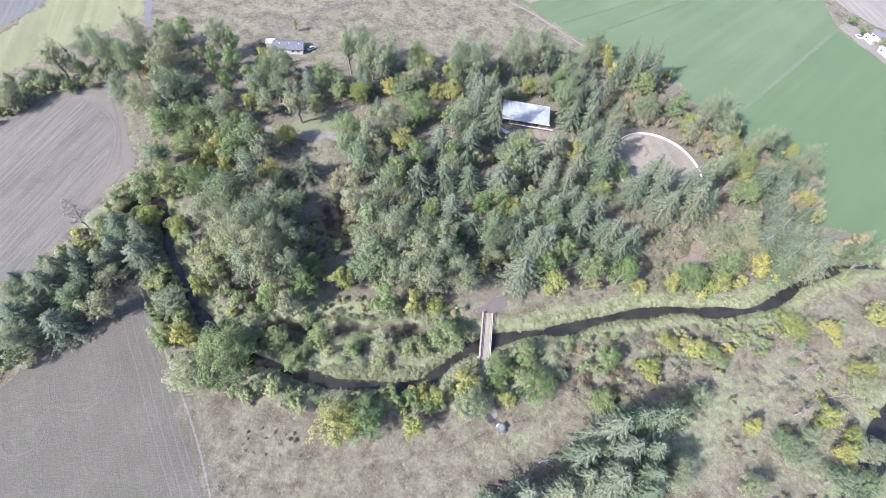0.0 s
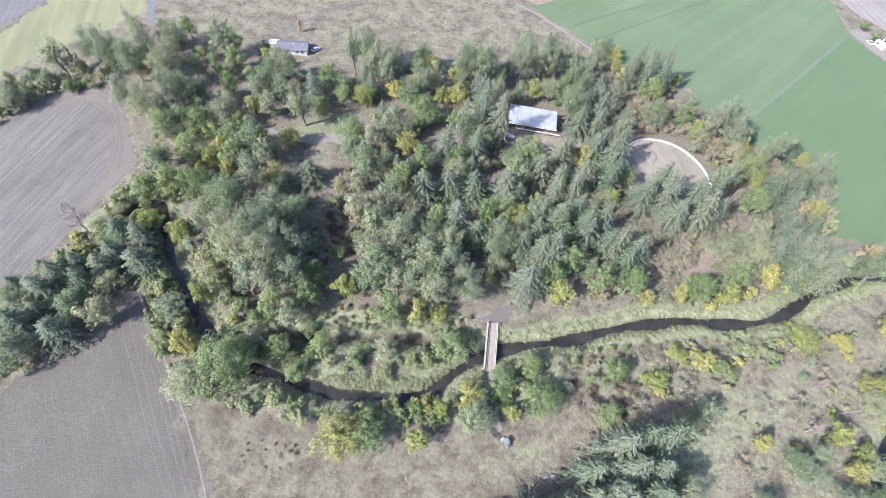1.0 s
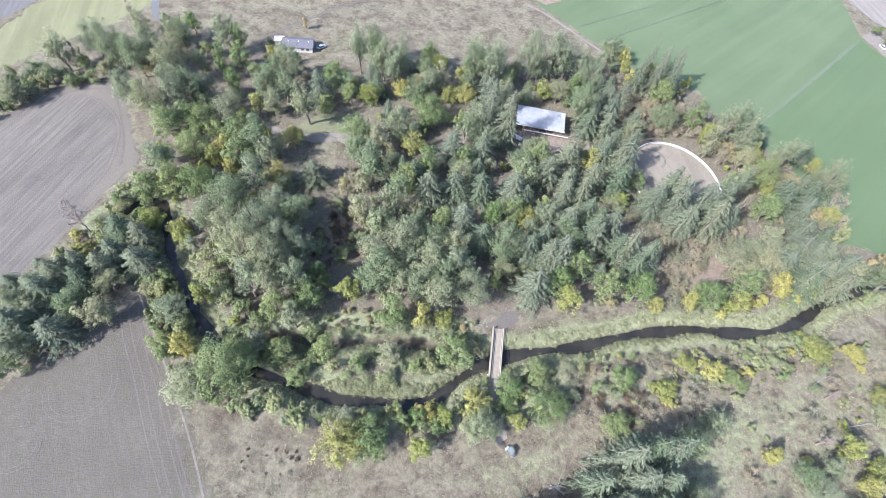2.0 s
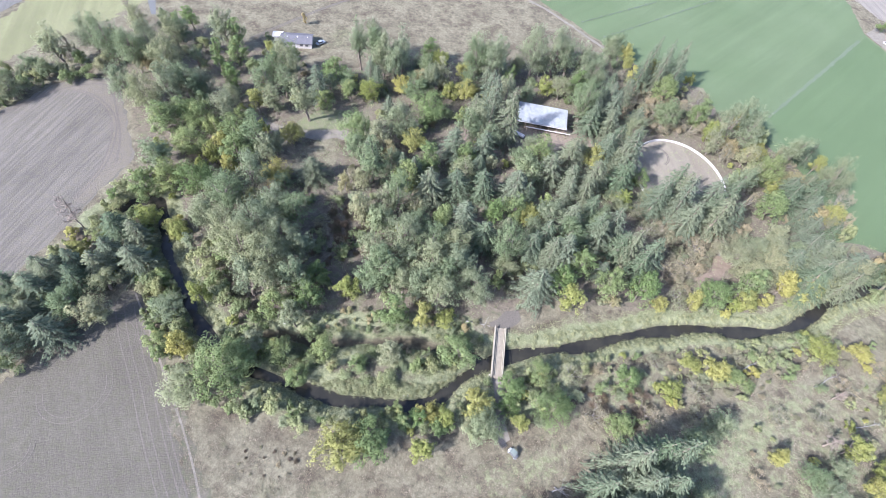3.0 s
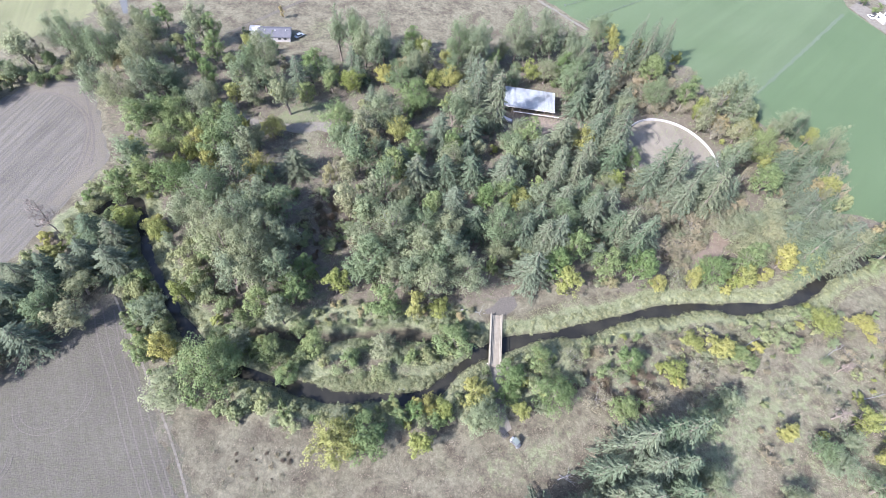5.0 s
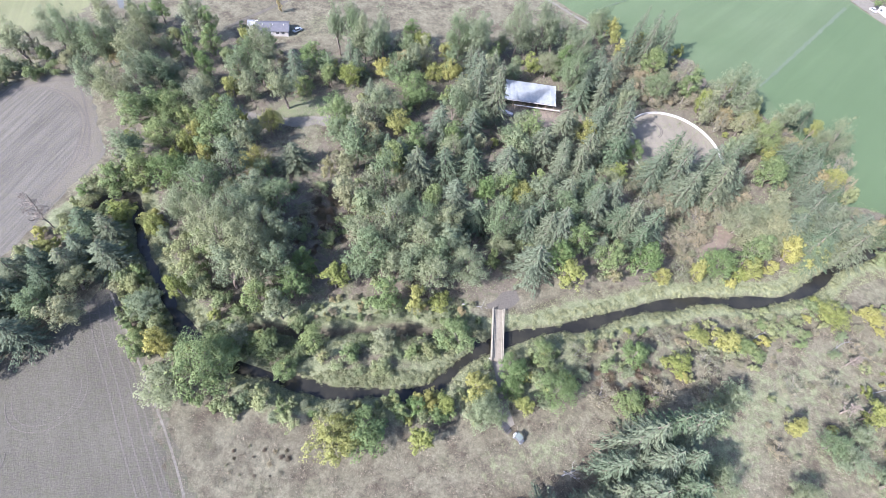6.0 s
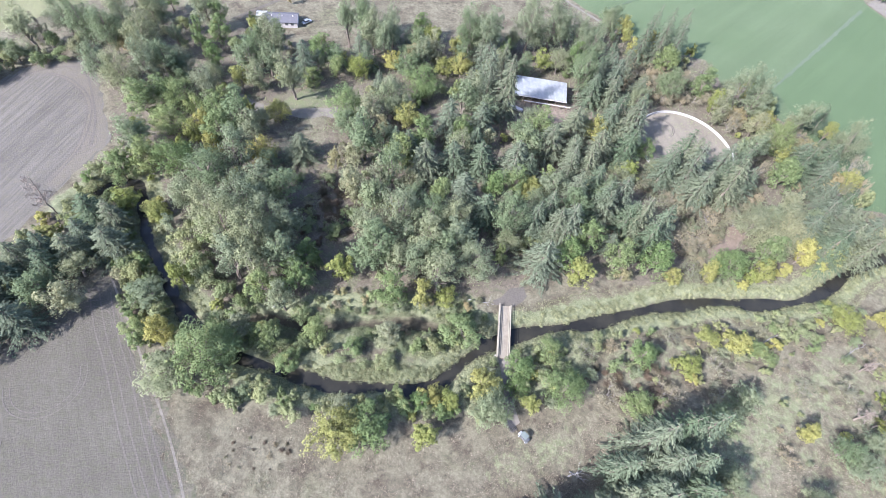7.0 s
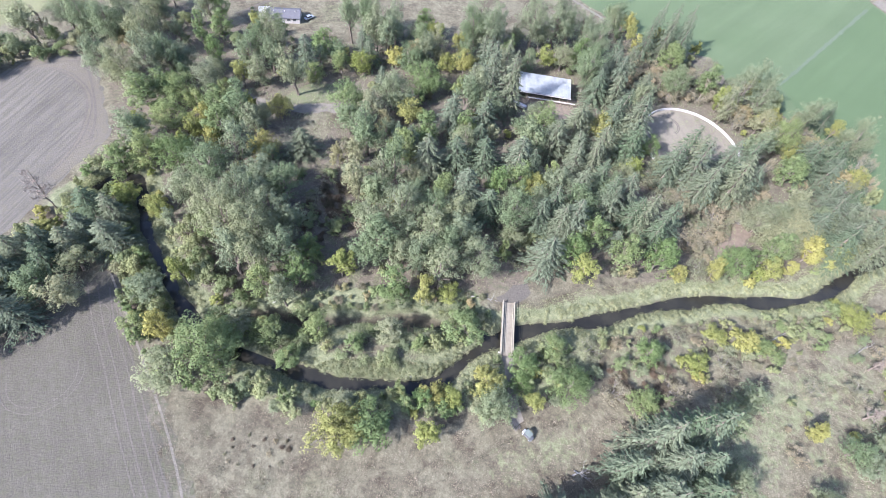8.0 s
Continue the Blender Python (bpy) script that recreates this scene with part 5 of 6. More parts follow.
# middle wood
tree('m', -109.9, 101.7, 13.0, 7.6)
tree('m', -118.6, 111.6, 14.2, 5.2)
tree('m', -122.4, 105.6, 15.7, 6.2)
tree('m', -114.2, 113.9, 13.6, 6.8)
tree('k', -108.2, 120.0, 15.6, 6.2)
tree('m', -100.1, 110.5, 14.2, 5.8)
tree('y', -94.0, 98.1, 9.9, 3.9)
tree('m', -93.5, 103.2, 15.2, 6.1)
tree('d', -90.3, 110.8, 19.6, 5.0)
tree('y', -82.3, 120.5, 9.0, 5.8)
tree('d', -112.8, 88.6, 19.9, 5.1)
tree('m', -106.4, 84.3, 15.4, 5.3)
tree('m', -97.7, 86.8, 16.0, 7.2)
tree('d', -84.8, 84.0, 20.5, 7.3)
tree('d', -81.0, 93.1, 21.9, 5.1)
tree('y', -78.7, 101.8, 9.0, 6.5)
tree('c', -67.7, 106.4, 11.0, 6.2)
tree('o', -55.2, 106.1, 10.0, 3.5)
tree('s', -81.6, 90.9, 4.6, 5.3)
tree('k', -88.1, 77.4, 14.8, 5.9)
tree('d', -60.9, 67.0, 24.2, 7.2)
tree('d', -60.8, 75.1, 20.5, 6.4)
tree('d', -68.9, 75.2, 25.5, 6.9)
tree('d', -69.0, 67.1, 24.1, 6.8)
tree('d', -74.9, 70.4, 22.4, 6.5)
tree('d', -58.1, 59.1, 22.1, 4.9)
tree('d', -52.2, 63.3, 22.8, 4.6)
tree('d', -58.8, 66.3, 22.9, 4.9)
tree('d', -63.6, 59.7, 21.9, 5.3)
tree('s', -81.8, 65.3, 8.0, 6.0)
tree('m', -76.7, 67.7, 12.0, 4.4)
tree('s', -77.5, 61.0, 7.0, 5.7)
tree('s', -69.6, 56.4, 7.0, 6.5)
tree('s', -63.2, 52.9, 6.0, 5.5)
tree('s', -72.9, 58.5, 8.0, 5.2)
tree('s', -58.6, 50.8, 5.0, 5.1)
tree('m', -53.8, 56.0, 14.4, 4.8)
tree('m', -47.9, 62.2, 12.9, 5.5)
tree('y', -38.0, 67.8, 10.6, 5.1)
tree('m', -47.3, 71.1, 8.0, 2.9)
tree('k', -36.8, 92.1, 17.8, 5.3)
tree('k', -38.0, 99.7, 16.6, 5.0)
tree('k', -44.0, 94.9, 18.1, 4.7)
tree('d', -34.9, 102.9, 22.3, 4.5)
tree('m', -36.3, 113.9, 15.8, 5.4)
tree('c', -27.7, 111.8, 18.9, 6.7)
tree('c', -19.7, 117.2, 15.5, 6.5)
tree('c', -11.3, 120.0, 15.4, 6.6)
tree('d', -27.5, 87.6, 22.4, 6.8)
tree('y', -32.4, 95.1, 8.0, 3.7)
tree('m', -20.2, 102.3, 14.2, 4.6)
tree('m', -5.2, 110.4, 13.7, 4.5)
tree('y', 5.5, 116.2, 10.2, 5.9)
tree('c', -0.8, 122.4, 17.7, 6.3)
tree('c', 8.5, 136.7, 15.6, 6.9)
tree('c', 16.7, 127.6, 17.1, 4.1)
tree('c', 22.7, 130.8, 17.5, 4.5)
tree('c', 17.0, 134.4, 15.8, 4.6)
tree('c', 24.7, 139.8, 16.1, 6.6)
tree('c', 24.6, 121.8, 17.9, 4.8)
tree('c', 19.3, 116.2, 18.2, 5.5)
tree('c', 26.8, 114.4, 19.5, 4.8)
tree('c', 36.6, 112.6, 15.3, 5.2)
tree('c', 33.8, 119.9, 17.6, 5.5)
tree('c', 28.8, 113.8, 16.4, 5.4)
tree('d', -17.8, 83.6, 18.2, 5.8)
tree('d', -11.2, 85.4, 19.4, 5.8)
tree('d', -13.1, 92.0, 19.1, 5.4)
tree('d', -19.7, 90.2, 18.7, 6.1)
tree('d', -24.2, 82.3, 15.5, 4.7)
tree('d', -30.4, 77.5, 18.7, 5.7)
tree('d', -23.1, 74.5, 15.9, 5.0)
tree('d', -13.5, 80.1, 17.6, 4.7)
tree('d', -18.8, 75.4, 18.6, 4.4)
tree('d', -12.1, 73.2, 18.9, 4.7)
tree('d', -4.1, 80.9, 16.0, 6.8)
tree('d', 3.0, 98.4, 22.0, 6.5)
tree('c', 15.8, 100.3, 17.3, 4.7)
tree('c', 12.6, 106.4, 17.6, 4.3)
tree('c', 8.9, 100.5, 17.3, 5.0)
tree('c', 19.0, 102.2, 18.7, 6.6)
tree('c', -5.8, 100.6, 15.0, 5.9)
tree('c', -14.2, 104.0, 17.7, 6.7)
tree('c', 14.3, 88.6, 16.3, 6.5)
tree('m', 20.4, 93.4, 13.2, 5.0)
tree('s', 10.2, 97.0, 4.6, 4.8)
tree('d', 3.7, 93.2, 9.0, 4.5)
tree('m', -22.6, 66.2, 15.5, 5.1)
tree('y', -15.5, 68.0, 11.7, 3.7)
tree('y', -8.6, 70.6, 6.0, 3.8)
tree('s', -26.2, 64.1, 5.0, 3.7)
tree('y', 25.8, 89.6, 10.6, 5.1)
tree('m', 35.5, 98.0, 14.1, 4.8)
tree('o', 38.3, 94.6, 6.0, 3.0)
tree('m', 45.6, 99.6, 14.5, 5.6)
tree('y', 51.9, 99.0, 7.0, 3.6)
tree('c', 43.3, 106.4, 15.3, 4.5)
tree('c', 47.1, 112.6, 19.2, 4.8)
tree('c', 39.8, 112.8, 18.2, 5.1)
tree('d', 34.2, 134.2, 9.0, 5.0)
tree('m', 25.9, 101.7, 15.0, 4.7)
tree('b', 59.2, 103.5, 5.8, 5.6)
tree('y', 62.3, 102.6, 10.6, 3.6)
tree('m', 67.3, 106.0, 13.6, 6.3)
tree('y', 78.4, 108.6, 9.7, 4.1)
tree('m', 77.8, 112.9, 16.2, 4.7)
tree('k', 87.5, 126.8, 12.0, 7.0)
tree('k', 81.5, 132.0, 10.6, 5.9)
tree('k', 76.3, 126.0, 11.1, 6.3)
tree('k', 82.2, 120.8, 11.3, 6.4)
tree('k', 94.7, 133.7, 11.1, 5.5)
tree('k', 90.0, 139.6, 10.8, 5.5)
tree('k', 87.3, 132.5, 11.8, 5.3)
tree('c', 104.7, 129.7, 15.0, 6.2)
tree('c', 98.5, 135.7, 15.8, 6.2)
tree('c', 92.5, 129.5, 13.9, 6.2)
tree('c', 98.7, 123.5, 15.7, 6.2)
tree('c', 110.5, 126.4, 14.9, 6.2)
tree('c', 112.8, 135.6, 14.2, 6.2)
tree('c', 103.6, 137.9, 13.5, 6.2)
tree('c', 101.3, 128.7, 14.5, 6.2)
tree('k', 115.7, 135.3, 13.0, 5.7)
tree('o', 127.1, 142.6, 10.6, 4.5)
tree('d', 127.0, 134.8, 21.0, 5.3)
tree('s', 123.6, 131.4, 5.5, 4.4)
tree('y', 91.4, 119.8, 11.0, 5.1)
tree('y', 101.4, 124.3, 10.0, 4.3)
tree('y', 112.2, 160.0, 10.1, 5.5)
tree('o', 105.3, 157.0, 9.1, 5.2)
tree('c', 94.5, 158.0, 16.1, 5.5)
tree('c', 101.5, 157.0, 14.5, 6.1)
tree('c', 102.4, 164.0, 17.1, 5.3)
tree('c', 95.4, 164.9, 13.4, 6.0)
tree('m', 88.9, 152.3, 14.5, 5.6)
tree('c', 55.2, 142.0, 20.7, 6.6)
tree('c', 58.1, 132.8, 17.6, 6.6)
tree('c', 67.4, 135.7, 22.5, 6.6)
tree('c', 64.4, 145.0, 19.8, 6.4)
tree('c', 46.9, 137.7, 18.3, 5.3)
tree('c', 54.8, 137.9, 22.2, 5.3)
tree('c', 50.7, 144.7, 21.7, 4.9)
tree('c', 73.1, 140.6, 17.0, 4.5)
tree('c', 70.8, 147.4, 20.1, 4.6)
tree('c', 66.0, 142.1, 17.0, 4.4)
tree('b', 42.4, 136.5, 5.9, 5.3)
tree('y', 36.7, 136.5, 9.3, 4.6)
tree('b', 47.3, 128.7, 4.9, 6.1)
tree('b', 64.6, 126.5, 6.1, 6.2)
tree('b', 73.0, 128.3, 5.9, 5.6)
tree('b', 60.9, 118.8, 5.3, 5.0)
tree('b', 55.3, 135.9, 5.1, 4.6)
tree('b', 75.1, 140.1, 6.0, 5.1)
tree('d', 45.8, 142.7, 7.0, 4.0)
tree('d', -55.7, 74.5, 17.0, 5.1)
tree('d', -63.4, 87.0, 16.0, 5.0)
tree('m', -48.7, 69.9, 12.0, 4.0)
tree('d', -35.0, 81.7, 18.0, 5.4)
tree('d', -46.7, 98.1, 13.0, 4.2)
tree('s', -56.2, 98.9, 4.0, 4.3)
tree('d', -69.7, 87.1, 17.0, 6.0)
tree('d', -33.4, 73.7, 14.0, 4.7)
tree('s', -44.7, 81.9, 4.0, 4.7)
tree('b', -56.6, 90.4, 3.0, 4.2)
tree('b', -47.6, 84.9, 3.0, 4.1)
tree('s', -44.6, 90.1, 4.0, 3.5)
tree('b', -57.5, 100.8, 3.0, 4.4)
tree('s', -52.4, 81.2, 3.0, 4.1)
tree('s', -65.0, 97.5, 4.0, 3.9)

# left hedge row by the creek
tree('c', -113.5, 28.6, 14.0, 6.4)
tree('d', -109.8, 22.9, 12.0, 5.6)
tree('c', -114.0, 38.8, 13.0, 6.3)
tree('c', -114.6, 44.0, 13.0, 5.3)
tree('d', -105.1, 38.8, 12.0, 4.8)
tree('k', -97.5, 37.7, 12.0, 4.8)
tree('c', -103.0, 30.3, 13.0, 6.0)
tree('d', -118.2, 34.2, 12.0, 3.9)
tree('c', -107.4, 44.5, 12.9, 4.5)
tree('c', -105.4, 50.9, 12.4, 4.9)
tree('c', -112.0, 49.4, 12.4, 4.1)
tree('c', -101.9, 62.7, 12.7, 5.4)
tree('c', -109.5, 63.1, 12.8, 5.4)
tree('c', -106.1, 56.2, 11.7, 5.0)
tree('c', -97.6, 56.4, 13.0, 6.4)
tree('d', -101.2, 47.2, 9.0, 4.5)
tree('y', -106.3, 72.3, 6.0, 4.6)
tree('s', -117.7, 63.5, 4.7, 4.9)
tree('s', -118.6, 72.6, 4.8, 4.7)
tree('m', -113.4, 80.4, 13.7, 5.1)
tree('s', -121.3, 79.2, 5.4, 4.2)
tree('y', -116.3, 53.5, 6.0, 4.3)
tree('s', -108.5, 93.0, 4.6, 5.4)
tree('y', -96.2, 70.2, 6.0, 4.6)
tree('s', -108.9, 67.6, 4.6, 3.6)
tree('s', -107.6, 18.6, 7.0, 4.8)
tree('d', -182.2, 100.4, 10.0, 5.7)
tree('s', -182.1, 111.4, 5.3, 4.8)
tree('s', -173.4, 115.5, 4.9, 6.0)
tree('s', -168.4, 121.6, 4.8, 4.9)
tree('s', -86.7, 51.4, 7.0, 4.6)
tree('d', -80.8, 46.4, 9.0, 4.8)

# lower bank
tree('y', -71.2, 37.9, 11.7, 4.4)
tree('m', -58.1, 35.9, 15.0, 9.2)
tree('d', -63.9, 29.8, 10.0, 6.0)
tree('m', -57.1, 41.6, 9.0, 6.0)
tree('s', -49.7, 30.1, 5.0, 4.1)
tree('s', -41.4, 32.8, 5.0, 5.0)
tree('s', -33.5, 31.4, 5.0, 3.8)
tree('y', -22.4, 28.8, 12.0, 8.0)
tree('m', -15.8, 31.9, 10.5, 6.2)
tree('y', -3.1, 34.6, 8.0, 3.9)
tree('k', -19.1, 55.5, 8.0, 3.7)
tree('m', -36.9, 50.6, 8.0, 4.1)
tree('s', -46.5, 46.3, 6.0, 5.3)
tree('s', -43.2, 55.5, 4.0, 5.1)
tree('m', -1.9, 62.2, 9.0, 5.8)
tree('s', -8.3, 55.8, 5.0, 4.1)
tree('s', -26.9, 48.2, 3.0, 5.8)
tree('s', -18.8, 50.1, 3.5, 5.3)
tree('m', -12.7, 41.5, 4.5, 3.2)
tree('y', -4.8, 44.4, 6.0, 4.2)
tree('y', -0.3, 44.0, 6.0, 3.5)
tree('k', 9.7, 44.8, 10.0, 6.1)
tree('y', 6.6, 50.1, 8.0, 4.8)
tree('m', 14.6, 56.8, 8.0, 4.6)
tree('y', 18.0, 48.7, 7.0, 3.7)
tree('m', 25.7, 54.6, 10.0, 6.7)
tree('m', 20.7, 64.5, 7.0, 4.0)
tree('b', 30.0, 67.5, 5.0, 4.8)
tree('m', 45.0, 70.9, 8.0, 4.2)
tree('b', 37.4, 58.6, 5.0, 5.3)
tree('m', 44.3, 57.8, 6.0, 4.7)
tree('b', 51.6, 63.4, 4.0, 4.8)
tree('s', 39.6, 66.5, 4.0, 3.6)
tree('y', 57.2, 71.8, 6.0, 4.2)
tree('b', 65.3, 74.9, 5.0, 4.6)
tree('y', 70.1, 82.7, 8.0, 5.1)
tree('m', 75.5, 81.6, 6.0, 4.7)
tree('y', 62.3, 82.2, 5.0, 4.4)
tree('b', 52.5, 79.6, 3.0, 3.8)
tree('s', 89.5, 92.9, 4.0, 4.9)
tree('s', 84.2, 93.1, 4.0, 4.3)
tree('y', 102.3, 101.7, 6.0, 6.6)
tree('y', 114.0, 105.3, 5.0, 4.8)
tree('s', 95.8, 102.3, 4.0, 4.5)

tree('m', -27.4, 49.8, 5.5, 3.0)
tree('m', -12.2, 55.4, 5.0, 2.8)
tree('s', -40.1, 46.6, 4.0, 3.2)
tree('m', -48.0, 45.8, 8.0, 3.8)
tree('m', -40.8, 41.6, 6.5, 3.4)
tree('k', -54.7, 45.6, 8.0, 3.8)
tree('s', -32.6, 46.8, 3.5, 2.8)
# Added to throw shade on the open ground between the south bank's trees.
tree('m', -10.3, 39.0, 6.0, 3.0)
tree('m', -6.5, 41.6, 5.5, 3.0)
tree('m', -1.3, 40.4, 5.0, 2.8)
tree('s', -13.2, 41.1, 3.5, 2.6)

# south-east conifers and scrub
tree('c', 44.6, 46.5, 23.2, 6.1)
tree('c', 56.1, 44.9, 18.3, 5.0)
tree('c', 54.3, 51.2, 23.8, 5.2)
tree('c', 48.5, 51.0, 23.2, 5.2)
tree('c', 49.3, 44.1, 20.6, 5.8)
tree('k', 62.5, 57.6, 13.0, 4.6)
tree('k', 70.4, 66.5, 8.0, 4.6)
tree('c', 38.8, 39.9, 18.5, 4.6)
tree('c', 40.4, 32.9, 18.3, 4.3)
tree('c', 45.6, 37.9, 18.3, 4.9)
tree('c', 48.6, 42.2, 19.3, 5.5)
tree('c', 46.9, 35.1, 21.0, 6.0)
tree('c', 54.0, 33.4, 19.0, 5.8)
tree('c', 55.7, 40.5, 19.2, 5.8)
tree('k', 64.1, 43.7, 11.0, 6.3)
tree('c', 35.7, 29.3, 18.3, 5.6)
tree('c', 26.6, 25.9, 18.3, 5.6)
tree('c', 21.8, 22.0, 18.3, 5.5)
tree('b', 66.3, 68.2, 4.0, 5.4)
tree('y', 85.7, 63.5, 7.0, 3.5)
tree('y', 105.1, 71.8, 9.8, 5.0)
tree('d', 94.1, 61.3, 8.4, 3.9)
tree('d', 98.5, 58.1, 8.4, 4.4)
tree('d', 102.4, 66.4, 7.0, 3.5)
tree('y', 110.1, 64.0, 8.4, 3.8)
tree('d', 106.6, 55.4, 9.8, 4.4)
tree('d', 85.4, 46.8, 8.4, 4.4)
tree('b', 99.7, 78.9, 5.0, 4.6)
tree('b', 88.0, 75.3, 4.0, 4.0)
tree('b', 108.5, 91.3, 4.0, 4.8)
tree('y', 120.2, 91.0, 8.4, 5.7)
tree('y', 129.6, 114.5, 8.4, 5.2)
tree('b', 120.7, 101.4, 4.0, 4.4)
tree('d', 120.7, 85.7, 8.4, 5.0)
tree('k', 128.2, 97.0, 7.0, 4.8)
tree('d', 117.7, 66.2, 9.8, 4.3)
tree('d', 117.2, 58.6, 9.8, 4.5)
tree('y', 113.8, 69.2, 7.0, 3.5)
tree('b', 82.2, 57.0, 3.0, 3.8)

# scrub in the far farmyard
tree('m', 163.5, 322.7, 6.0, 3.2)
tree('m', 166.9, 313.9, 7.0, 3.1)
tree('m', 177.1, 305.0, 7.0, 3.4)
tree('o', -112.7, 189.1, 6.0, 1.7)
tree('s', -121.3, 171.9, 4.0, 2.2)


# The tall fir beside the barn, whose shade lies on its roof.
tree("c", -12.2, 151.0, 27.0, 5.8)
# A second fir, added only to deepen that shade on the roof.
tree("c", -9.5, 150.0, 22.0, 4.8)


# ---- thickets: what grows between the trees ----
placed = [(o.matrix_basis.translation.x, o.matrix_basis.translation.y) for o in scene.objects if o.parent is None and o.get("category") in ("tree", "shrub")]
CLEAR = [ISLAND, CLEARING, LAWN, DRIVE, YARD, LANDING, PATH_S, DIRT_E, GLADE_WEST, BRIDGE_END]
BARN_SITE = [(-11, 160), (14, 162), (13, 177), (-11, 175)]


def thicket(zone, number, kinds, low, high, wide, gap, seed):
    """Fills an outline with trees or shrubs of mixed kinds, no nearer to each other than the gap."""
    rng = np.random.default_rng(seed)
    (x0, y0), (x1, y1) = np.min(zone, 0), np.max(zone, 0)
    x, y = rng.uniform(x0, x1, number * 14), rng.uniform(y0, y1, number * 14)
    ok = inside(zone, x, y) & ~np.logical_or.reduce([inside(c, x, y) for c in CLEAR + [BARN_SITE]])
    ok &= (np.hypot((x - 57.6) / 19.5, (y - 160.5) / 22) > 1.0)
    x, y = x[ok], y[ok]
    z, dry = bed(x, y)
    count = 0
    for px, py, d in zip(x, y, dry):
        if count >= number or d < 1.6:
            continue
        there = np.array(placed)
        if ((there[:, 0] - px) ** 2 + (there[:, 1] - py) ** 2).min() < gap * gap:
            continue
        h = rng.uniform(low, high)
        tree(kinds[int(rng.integers(len(kinds)))], float(px), float(py), h, h * wide * rng.uniform(0.8, 1.2))
        placed.append((float(px), float(py)))
        count += 1


thicket(DRY_WOOD, 56, "tbbtb", 2.5, 5, 0.75, 2.6, 15)
thicket(DRY_BRUSH, 46, "ttttb", 3.6, 6.2, 0.68, 2.8, 43)
thicket([(33.8, 64.8), (47.6, 71.5), (55.9, 67.7), (50.2, 59.3), (38.0, 57.4)], 20, "rrsr", 1.5, 3.0, 0.9, 1.9, 44)
thicket(WOOD_WEST, 34, "dddkmy", 9, 15, 0.3, 4.6, 11)
thicket(WOOD_MID, 60, "cddcmk", 9, 15, 0.34, 4.6, 12)
thicket(WOOD_EAST, 36, "cmykbs", 7, 13, 0.36, 4.2, 13)
thicket(WOOD, 140, "sssykbb", 2.5, 5, 0.62, 2.6, 14)

thicket(BANK_N, 44, "sssssbk", 1.0, 2.6, 0.95, 1.8, 16)
thicket([(-60.4, 80.4), (-58.9, 92.2), (-51.0, 101.0), (-40.4, 98.6), (-40.0, 84.0), (-48.0, 76.4)], 46, "rrrrs", 1.0, 2.4, 1.05, 1.7, 41)
thicket([(-46.0, 16.0), (-44.0, 23.0), (-31.0, 24.6), (-30.0, 18.0)], 16, "rb", 0.35, 0.7, 1.3, 1.6, 42)
thicket(STRIP_N, 30, "sbsbo", 1.0, 2.4, 0.8, 1.7, 26)
thicket(CREEK_HEDGE, 34, "smsskm", 3.0, 6.5, 0.55, 2.2, 45)
thicket(HEDGE_NW, 56, "sssyms", 2, 4.5, 0.6, 2.6, 17)
thicket(HEDGE_W, 34, "ccscsd", 6, 10, 0.42, 3.2, 18)
thicket(BANK_W, 20, "sssm", 2, 4, 0.6, 2.6, 19)
thicket(BANK_S, 60, "sssmyk", 2, 5, 0.6, 2.4, 20)
thicket(SCRUB_E, 60, "ssbybk", 1.6, 4.2, 0.62, 2.8, 21)
thicket(SCRUB_SE, 34, "bkysb", 1.4, 3.6, 0.62, 4.0, 22)
thicket(FRINGE_E, 40, "yymsys", 2.5, 6, 0.55, 2.6, 23)
thicket(FAR_HEDGE, 26, "dsdk", 4, 9, 0.45, 3.2, 24)


# ---- grass ----
def blades(name, zone, number, material, low, high, text, keep, seed, clumps=0):
    """Tufts of upright grass over an outline, evenly or in clumps: too many to count."""
    rng = np.random.default_rng(seed)
    (x0, y0), (x1, y1) = np.min(zone, 0), np.max(zone, 0)
    x, y = rng.uniform(x0, x1, number * 7), rng.uniform(y0, y1, number * 7)
    if clumps:
        which = rng.integers(0, clumps, number * 7)
        x, y = x[which] + rng.normal(size=number * 7) * 0.9, y[which] + rng.normal(size=number * 7) * 0.6
    z, dry = bed(x, y)
    ok = inside(zone, x, y) & keep(dry) & ~np.logical_or.reduce([inside(c, x, y) for c in (LANDING, PATH_S, BRIDGE_END)])
    x, y, z = x[ok][:number], y[ok][:number], z[ok][:number]
    n = len(x)
    h = rng.uniform(low, high, n) * (0.7 + 0.6 * np.clip(np.sin(x * 0.6) * np.sin(y * 0.7) + 0.5, 0, 1))
    a = rng.uniform(0, 6.283, n)
    half = h * rng.uniform(0.1, 0.2, n)
    tip = rng.normal(size=(2, n)) * h * 0.9
    base = np.stack([x, y, z - 0.15], 1)
    side = np.stack([np.cos(a) * half, np.sin(a) * half, 0 * a], 1)
    v = np.stack([base - side, base + side, base + np.stack([tip[0], tip[1], h + 0.15], 1)], 1)
    tagged(new(name, loose(name, v, material)), text, "grass", kind="stuff")


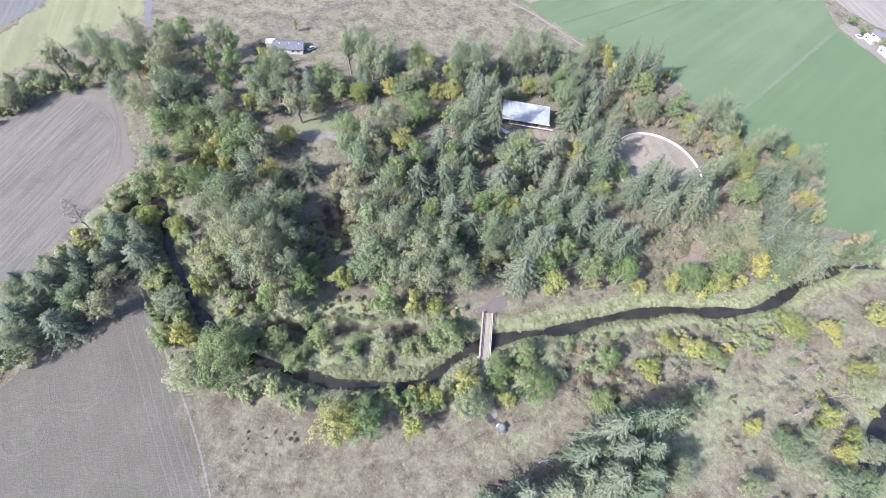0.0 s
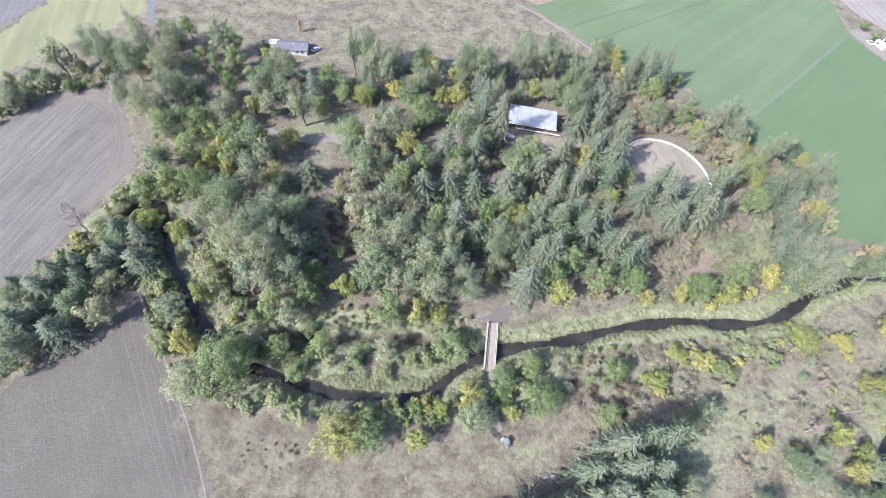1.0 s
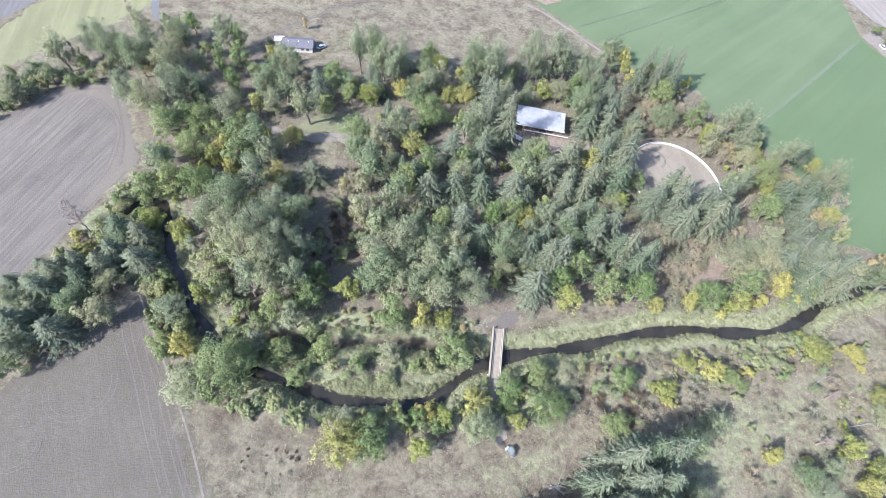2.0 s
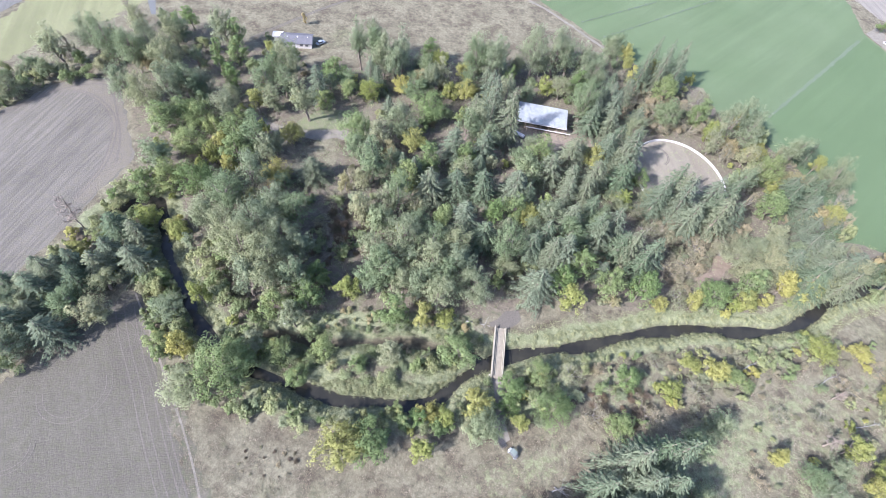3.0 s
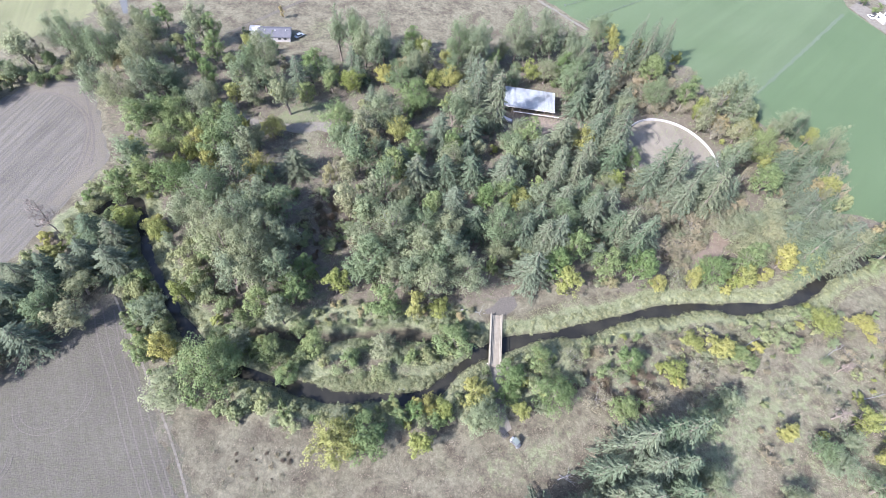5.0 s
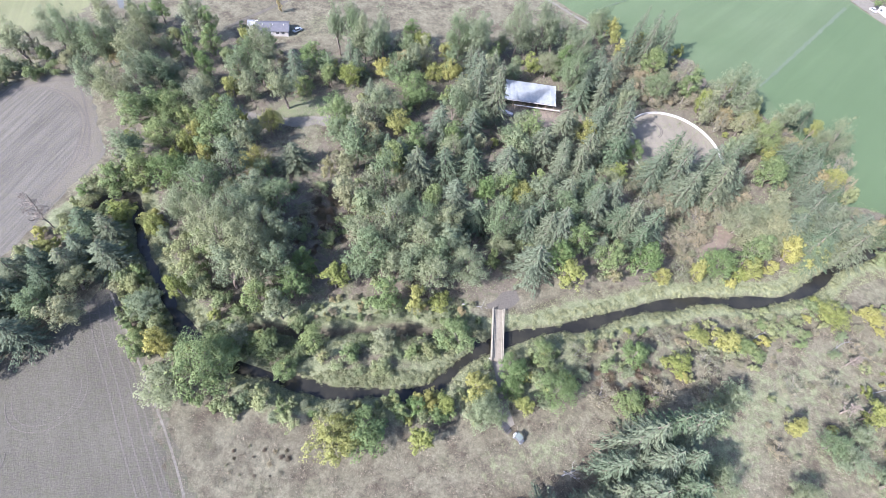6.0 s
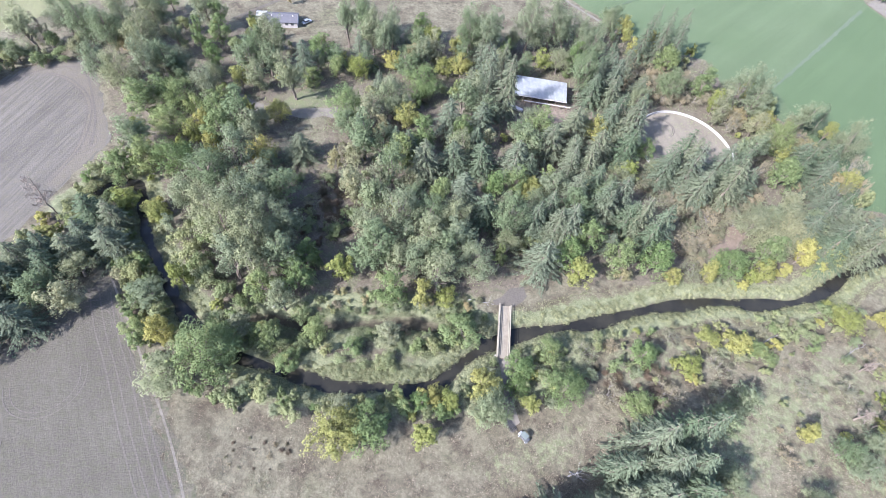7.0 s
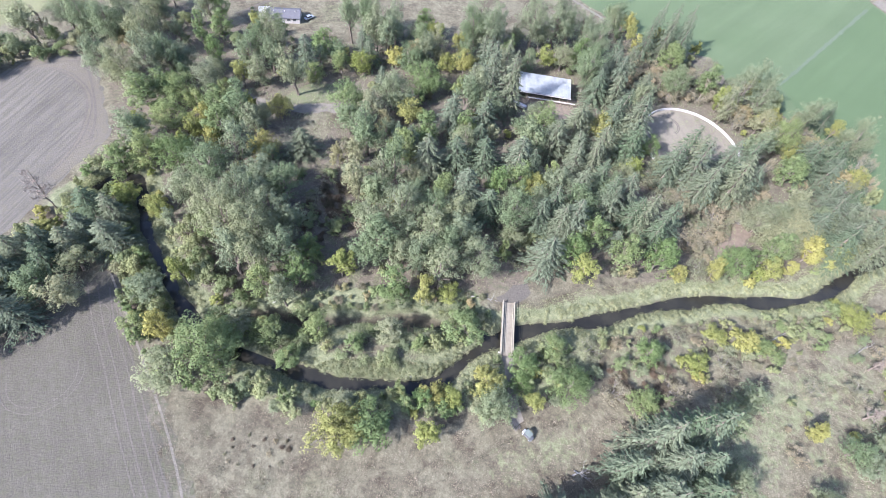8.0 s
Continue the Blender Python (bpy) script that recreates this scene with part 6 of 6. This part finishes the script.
blades("bank_grass", BANKS, 110000, GRASS_BLADES, 0.16, 0.4, "tall pale green grass along the creek banks", lambda d: (d > 0.7) & (d < 7.5), 31)
def tussocks(name, zone, number, text, low, high, seed):
    """Rank grass in leaning tussocks along the water: too many to count."""
    rng = np.random.default_rng(seed)
    (x0, y0), (x1, y1) = np.min(zone, 0), np.max(zone, 0)
    x, y = rng.uniform(x0, x1, number * 20), rng.uniform(y0, y1, number * 20)
    z, dry = bed(x, y)
    ok = inside(zone, x, y) & (dry > low) & (dry < high) & ~np.logical_or.reduce([inside(c, x, y) for c in (LANDING, PATH_S, BRIDGE_END)])
    x, y, z = x[ok][:number], y[ok][:number], z[ok][:number]
    each = 70
    size = np.repeat(rng.uniform(0.5, 1.25, len(x)), each)[:, None]
    foot = np.repeat(np.stack([x, y, z - 0.1], 1), each, axis=0)
    way = unit(rng.normal(size=(len(foot), 3)) + np.array([0, 0, 0.5]))
    way[:, 2] = np.abs(way[:, 2])
    p = foot + way * size * np.array([1, 1, 0.6]) * rng.uniform(0.5, 1.0, (len(foot), 1))
    v = leaf_clumps(p, unit(way + rng.normal(size=way.shape) * 0.4), np.repeat(rng.uniform(0.1, 0.17, len(x)), each), rng, 0.5)
    tagged(new(name, rounded(loose(name, v, TUSSOCK), unit(way + np.array([0, 0, 0.3])))), text, "grass", kind="stuff")


tussocks("bank_tussocks", BANKS, 1500, "rank pale green grass tussocks along the creek", 0.6, 3.6, 51)
tussocks("island_tussocks", ISLAND, 240, "rank green grass tussocks in the creek's bend", 0.5, 9.0, 52)
blades("island_grass", ISLAND, 18000, GRASS_BLADES, 0.15, 0.4, "rank green grass in the creek's bend", lambda d: d > 0.6, 32)
blades("north_bank_grass", BANK_N, 42000, GRASS_BLADES, 0.15, 0.45, "mixed rough grass on the north bank", lambda d: d > 0.7, 37)
blades("dry_meadow_grass", SOUTH_MEADOW, 90000, DRY_BLADES, 0.15, 0.4, "short dry meadow grass", lambda d: d > 3, 33)
blades("weed_clumps", SOUTH_MEADOW, 16000, DRY_BLADES, 0.1, 0.34, "dead weed stalks in the dry meadow", lambda d: d > 4, 35, 420)
blades("field_edge_weeds", FIELD_RIM, 9000, DRY_BLADES, 0.08, 0.22, "pale dry weeds along the field's rim", lambda d: d > 4, 36)
blades("wood_undergrowth", WOOD, 60000, LEAVES["s"], 0.2, 0.7, "patchy low undergrowth under the trees", lambda d: d > 2, 34)
